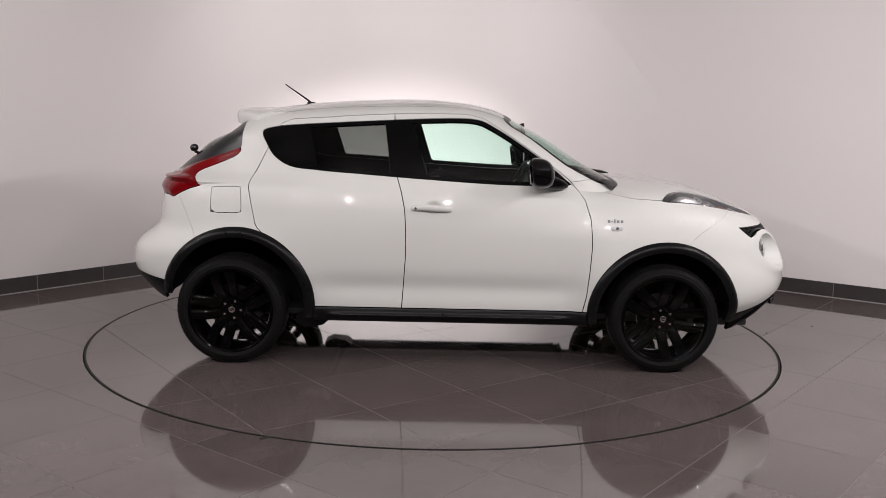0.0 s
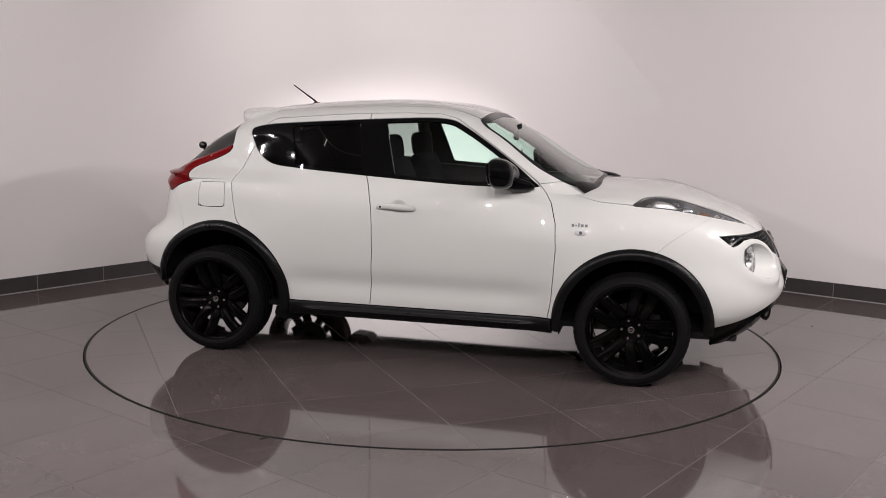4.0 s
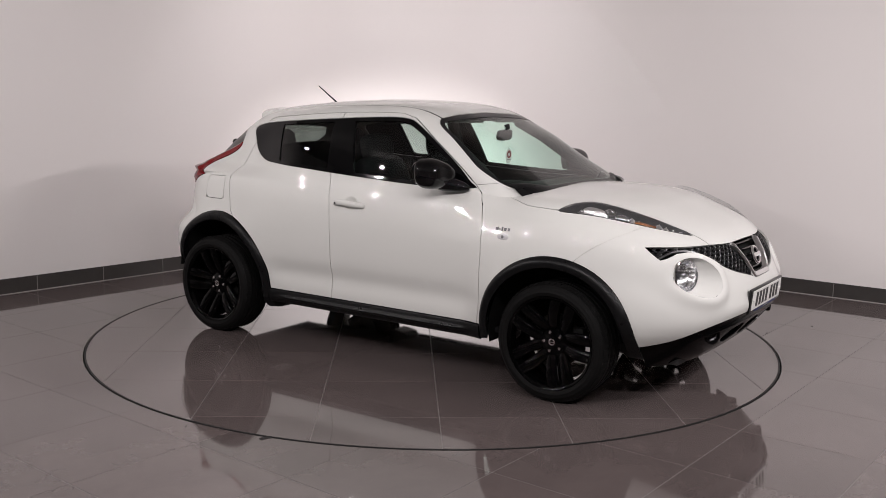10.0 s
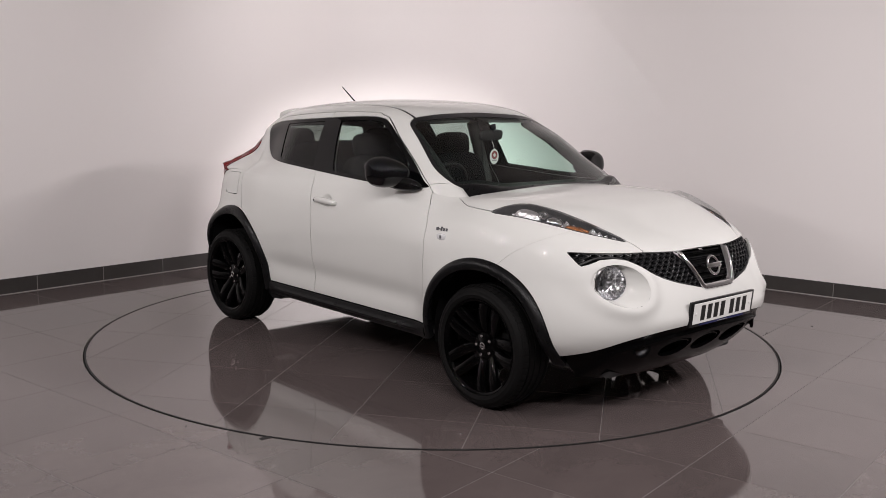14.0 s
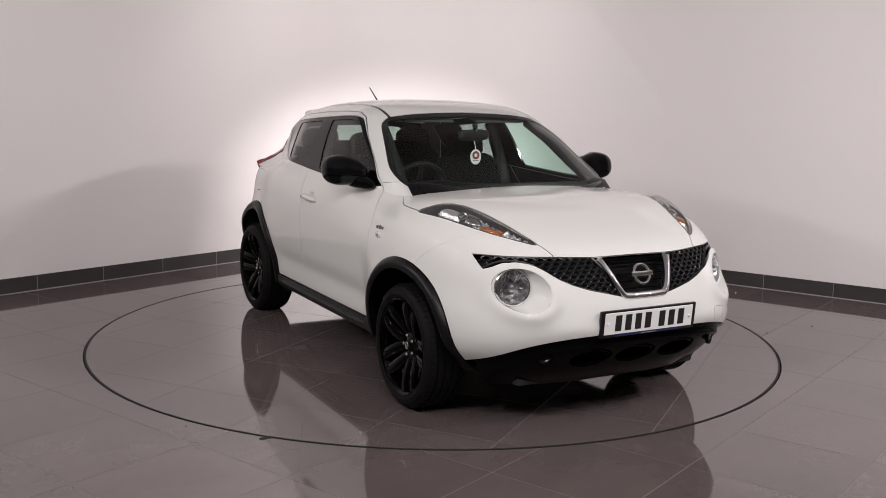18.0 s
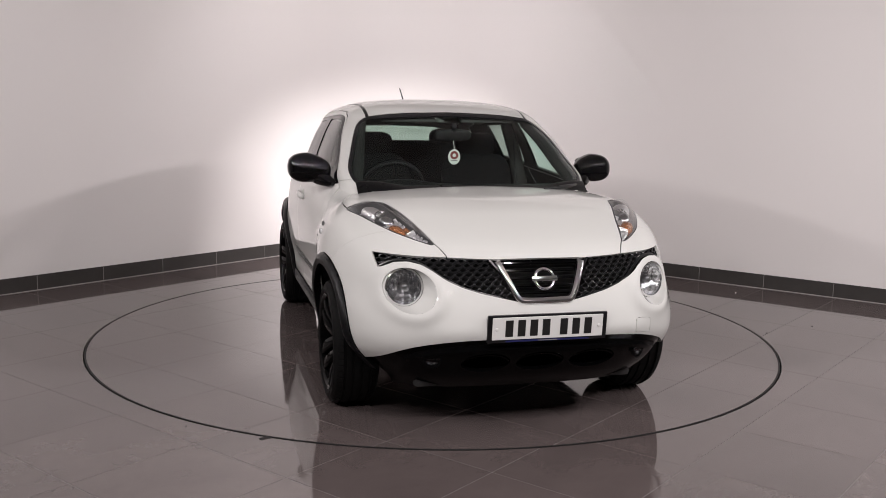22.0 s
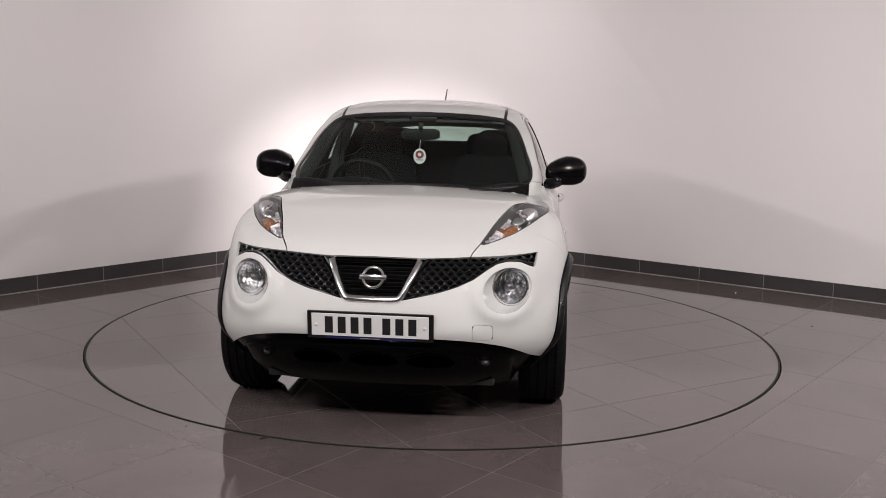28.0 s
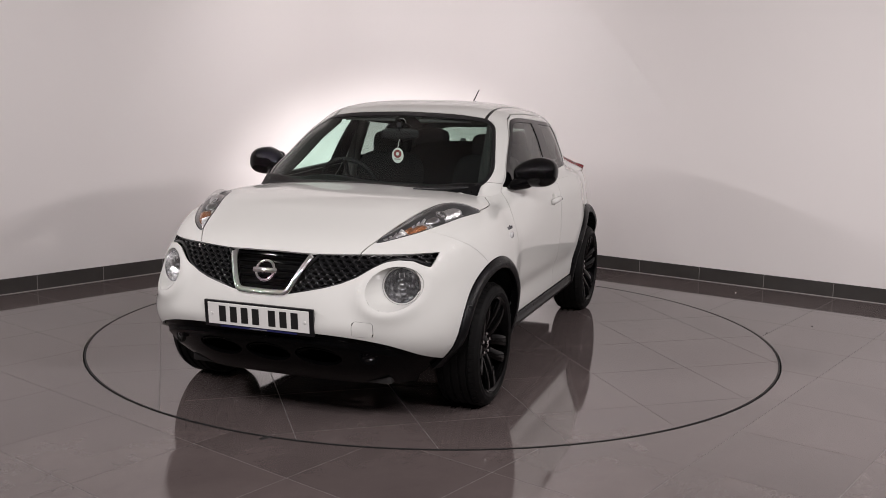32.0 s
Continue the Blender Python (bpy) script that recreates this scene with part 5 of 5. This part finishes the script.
# ---- the cabin ----
def build_seat(x, y, rear=False):
    w = 0.25 if not rear else 0.60
    bm = bmesh.new()
    superblob(bm, (0.26, w, 0.09), (x + 0.22, y, 0.60), Matrix.Rotation(radians(-8), 4, "Y"), 0.45, 0.4, 28, 14)
    seat = part("seat" if not rear else "rear_bench", bm, CLOTH, car, "dark cloth seat", smooth=60)
    bm = bmesh.new()
    superblob(bm, (0.075, w * 0.98, 0.31), (x - 0.075, y, 0.90 + (0.05 if rear else 0)), Matrix.Rotation(radians(-14), 4, "Y"), 0.45, 0.45, 28, 18)
    part("backrest", bm, CLOTH, seat, smooth=60)
    heads = (0,) if not rear else (-0.38, 0.38)
    for dy in heads:
        bm = bmesh.new()
        superblob(bm, (0.052, 0.135, 0.085), (x - 0.155, y + dy, 1.258 + (0.002 if rear else 0)), Matrix.Rotation(radians(-8), 4, "Y"), 0.55, 0.5, 26, 14)
        part("headrest", bm, CLOTH, seat, smooth=60)
        for q in (-0.05, 0.05):
            bm = bmesh.new()
            tube(bm, [(x - 0.14, y + dy + q, 1.12), (x - 0.15, y + dy + q, 1.24)], 0.007, 8)
            part("headrest_post", bm, SATIN, seat)


def build_cabin():
    bm = bmesh.new()
    box(bm, (2.6, 1.46, 0.03), (-0.25, 0, 0.30), None, 0.005)
    part("cabin_floor", bm, INNER, car)
    for y in (-0.36, 0.36):
        build_seat(-0.12, y)
    build_seat(-0.95, 0, True)
    # parcel shelf
    bm = bmesh.new()
    box(bm, (0.42, 1.16, 0.03), (-1.36, 0, 1.04), None, 0.008)
    part("parcel_shelf", bm, CLOTH, car)
    # dashboard
    bm = bmesh.new()
    prof = smooth_outline([(0.93, 1.050), (0.84, 1.070), (0.68, 1.075), (0.56, 1.050), (0.50, 0.98), (0.53, 0.86), (0.62, 0.72), (0.88, 0.70), (0.93, 0.9)], True, 4)
    rows = []
    for y in np.linspace(-0.62, 0.62, 17):
        hood = 0.030 * math.exp(-((y + 0.36) / 0.17) ** 2)
        k = 1 - 0.30 * abs(y / 0.62) ** 3
        rows.append([bm.verts.new((0.5 + (x - 0.5) * k if x > 0.7 else x, y, z + (hood if z > 1.0 and x < 0.8 else 0))) for x, z in prof])
    m = len(prof)
    for a, b in zip(rows[:-1], rows[1:]):
        for i in range(m):
            bm.faces.new((a[i], a[(i + 1) % m], b[(i + 1) % m], b[i]))
    bm.faces.new(rows[0]), bm.faces.new(rows[-1])
    dash = part("dashboard", bm, DASH, car, "dark grey dashboard", smooth=50)
    # steering wheel
    turn = Matrix.Translation((0.40, -0.36, 1.02)) @ Matrix.Rotation(radians(-64), 4, "Y")
    bm = bmesh.new()
    tube(bm, [turn @ Vector((0.185 * math.cos(a), 0.185 * math.sin(a), 0)) for a in np.linspace(0, 2 * math.pi, 41)[:-1]], 0.015, 10, closed=True)
    for a in (0.0, math.pi, math.pi / 2 * 3):
        tube(bm, [turn @ Vector((0.03 * math.cos(a), 0.03 * math.sin(a), 0.0)), turn @ Vector((0.18 * math.cos(a), 0.18 * math.sin(a), 0))], 0.014, 8)
    superblob(bm, (0.07, 0.07, 0.025), (0, 0, 0), turn, 0.7, 0.7, 18, 8)
    part("steering_wheel", bm, DASH, car, "dark steering wheel on the right-hand side", smooth=60)
    bm = bmesh.new()
    tube(bm, [turn @ Vector((0, 0, -0.01)), turn @ Vector((0, 0, -0.20))], 0.04, 10)
    part("steering_column", bm, DASH, car)
    # mirror with its stalk, and the tag that hangs from it
    bm = bmesh.new()
    superblob(bm, (0.020, 0.118, 0.034), (0, 0, 0), None, 0.5, 0.6, 30, 12)
    mir = part("interior_mirror", bm, DASH, car, "dark interior mirror", smooth=60)
    mir.matrix_basis = Matrix.Translation((0.452, 0.0, 1.352)) @ Matrix.Rotation(radians(6), 4, "Y") @ Matrix.Rotation(radians(10), 4, "Z")
    bm = bmesh.new()
    tube(bm, [(0.01, 0, 0.02), (0.016, 0, 0.045), (0.006, 0, 0.066)], [0.012, 0.014, 0.018], 10)
    part("mirror_stalk", bm, DASH, mir)
    tag = tagged(new("mirror_tag"), "white oval tag on a cord")
    tag.parent = car
    tag.location = (0.486, 0.0, 1.222)
    bm = bmesh.new()
    lathe(bm, [(0.001, 0.002), (0.037, 0.002), (0.038, 0.0), (0.037, -0.002), (0.001, -0.002)], 32, axis="x")
    for v in bm.verts:
        v.co.z *= 1.22
    part("tag_card", bm, TAG, tag)
    bm = bmesh.new()
    lathe(bm, [(0.011, 0.0032), (0.025, 0.0032), (0.025, 0.0022), (0.011, 0.0022)], 28, axis="x", at=(0, 0, 0.010), close=True)
    part("tag_ring", bm, TAG_RED, tag, "dark red printed ring")
    bm = bmesh.new()
    box(bm, (0.001, 0.040, 0.006), (0.003, 0, -0.022))
    part("tag_bar", bm, GREY_INK, tag)
    bm = bmesh.new()
    tube(bm, [(0, 0, 0.045), (-0.012, 0, 0.075), (-0.03, 0, 0.105)], 0.0018, 6)
    part("tag_cord", bm, TAG, tag)
    # trim inside the windscreen pillars
    for s in (1, -1):
        bm = bmesh.new()
        tube(bm, [(0.80, 0.655 * s, 1.085), (0.62, 0.615 * s, 1.20), (0.42, 0.575 * s, 1.335), (0.24, 0.53 * s, 1.43)], [0.038, 0.040, 0.040, 0.036], 12)
        part("pillar_trim", bm, TRIM_GREY, car, "grey trim inside the windscreen pillar")
        # broad grey posts between the doors, and their belts
        bm = bmesh.new()
        tube(bm, [(-0.27, 0.715 * s, 0.62), (-0.29, 0.705 * s, 1.0), (-0.315, 0.665 * s, 1.2), (-0.335, 0.600 * s, 1.41)], [0.055, 0.050, 0.044, 0.040], 12)
        part("door_post_trim", bm, PILLAR, car, "grey trim on the post between the doors")
        bm = bmesh.new()
        for u, v in zip(((-0.285, 0.64, 1.33), (-0.27, 0.66, 1.1)), ((-0.27, 0.66, 1.1), (-0.22, 0.66, 0.75))):
            tube(bm, [(u[0], u[1] * s, u[2]), (v[0], v[1] * s, v[2])], 0.006, 6)
        part("seat_belt", bm, SATIN, car, "black seat belt")
    # sun visors
    for s in (1, -1):
        bm = bmesh.new()
        box(bm, (0.16, 0.34, 0.018), (0.27, 0.25 * s, 1.452), Matrix.Rotation(radians(14), 4, "Y"), 0.006)
        part("sun_visor", bm, PILLAR, car)


build_cabin()

# ---- the turntable and the floor's tiles ----
bm = bmesh.new()
lathe(bm, [(0.001, -0.001), (RING - 0.02, -0.001), (RING - 0.008, -0.001), (RING - 0.008, -0.058), (0.001, -0.058)], 96, axis="z")
turntable = tagged(part("turntable", bm, GROUT), "round turntable disc tiled like the floor around it", "turntable")
bm = bmesh.new()
lathe(bm, [(RING - 0.006, -0.004), (RING - 0.005, 0.0012), (RING + 0.003, 0.0012), (RING + 0.003, -0.055)], 160, axis="z")
part("rim", bm, SLOT, turntable, "dark metal edge of the disc")
lay_tiles(turntable, radians(36.3), 0.606, (-0.029, 0.030), RING, True)
lay_tiles(FLOOR, radians(51.5), 0.610, (0.045, 0.080), 7.2, False)

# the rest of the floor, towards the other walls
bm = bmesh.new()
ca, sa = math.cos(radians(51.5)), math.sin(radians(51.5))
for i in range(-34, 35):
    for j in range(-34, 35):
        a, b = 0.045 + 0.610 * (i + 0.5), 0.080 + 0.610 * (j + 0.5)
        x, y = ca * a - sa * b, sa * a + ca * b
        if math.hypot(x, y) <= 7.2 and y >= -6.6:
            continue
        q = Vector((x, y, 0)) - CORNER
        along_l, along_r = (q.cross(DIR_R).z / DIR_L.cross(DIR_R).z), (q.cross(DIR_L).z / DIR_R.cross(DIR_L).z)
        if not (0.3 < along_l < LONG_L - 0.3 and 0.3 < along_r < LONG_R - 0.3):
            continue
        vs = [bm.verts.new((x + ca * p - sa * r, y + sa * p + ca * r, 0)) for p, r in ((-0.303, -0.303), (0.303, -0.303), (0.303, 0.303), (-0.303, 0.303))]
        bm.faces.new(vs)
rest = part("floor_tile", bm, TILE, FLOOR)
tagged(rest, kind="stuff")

# a dark chip in the floor beside the slot
bm = bmesh.new()
box(bm, (0.055, 0.020, 0.006), (-0.768, -2.120, 0.001), Matrix.Rotation(radians(35), 4, "Z"), 0.002, 1)
tagged(part("floor_chip", bm, SLOT), "small dark chip beside the turntable's slot", "chip")

# a few crumbs on the floor
for x, y, r, m, label in ((-1.171, -1.979, 0.004, SLOT, "tiny dark crumb on the tiles"), (2.726, 0.348, 0.006, SLOT, "tiny dark crumb on the tiles"), (2.544, 1.541, 0.006, TAG, "tiny pale paper flake on the tiles"),
                          (2.319, 0.116, 0.006, SLOT, "tiny dark crumb on the tiles")):
    bm = bmesh.new()
    superblob(bm, (r, r * 0.6, 0.0025), (x, y, 0.0023), Matrix.Rotation(x * 7, 4, "Z"), 0.8, 0.8, 10, 6)
    tagged(part("crumb", bm, m), label, "crumb", "crumbs on the floor")


def motions():
    rows_disc, rows_car = [], []
    for t in range(0, 33, 2):
        m = Matrix.Rotation(radians(spin(t)), 4, "Z")
        rows_disc.append((t, m))
        rows_car.append((t, m @ Matrix.Translation(CAR_AT)))
    walk(turntable, rows_disc)
    walk(car, rows_car)


motions()
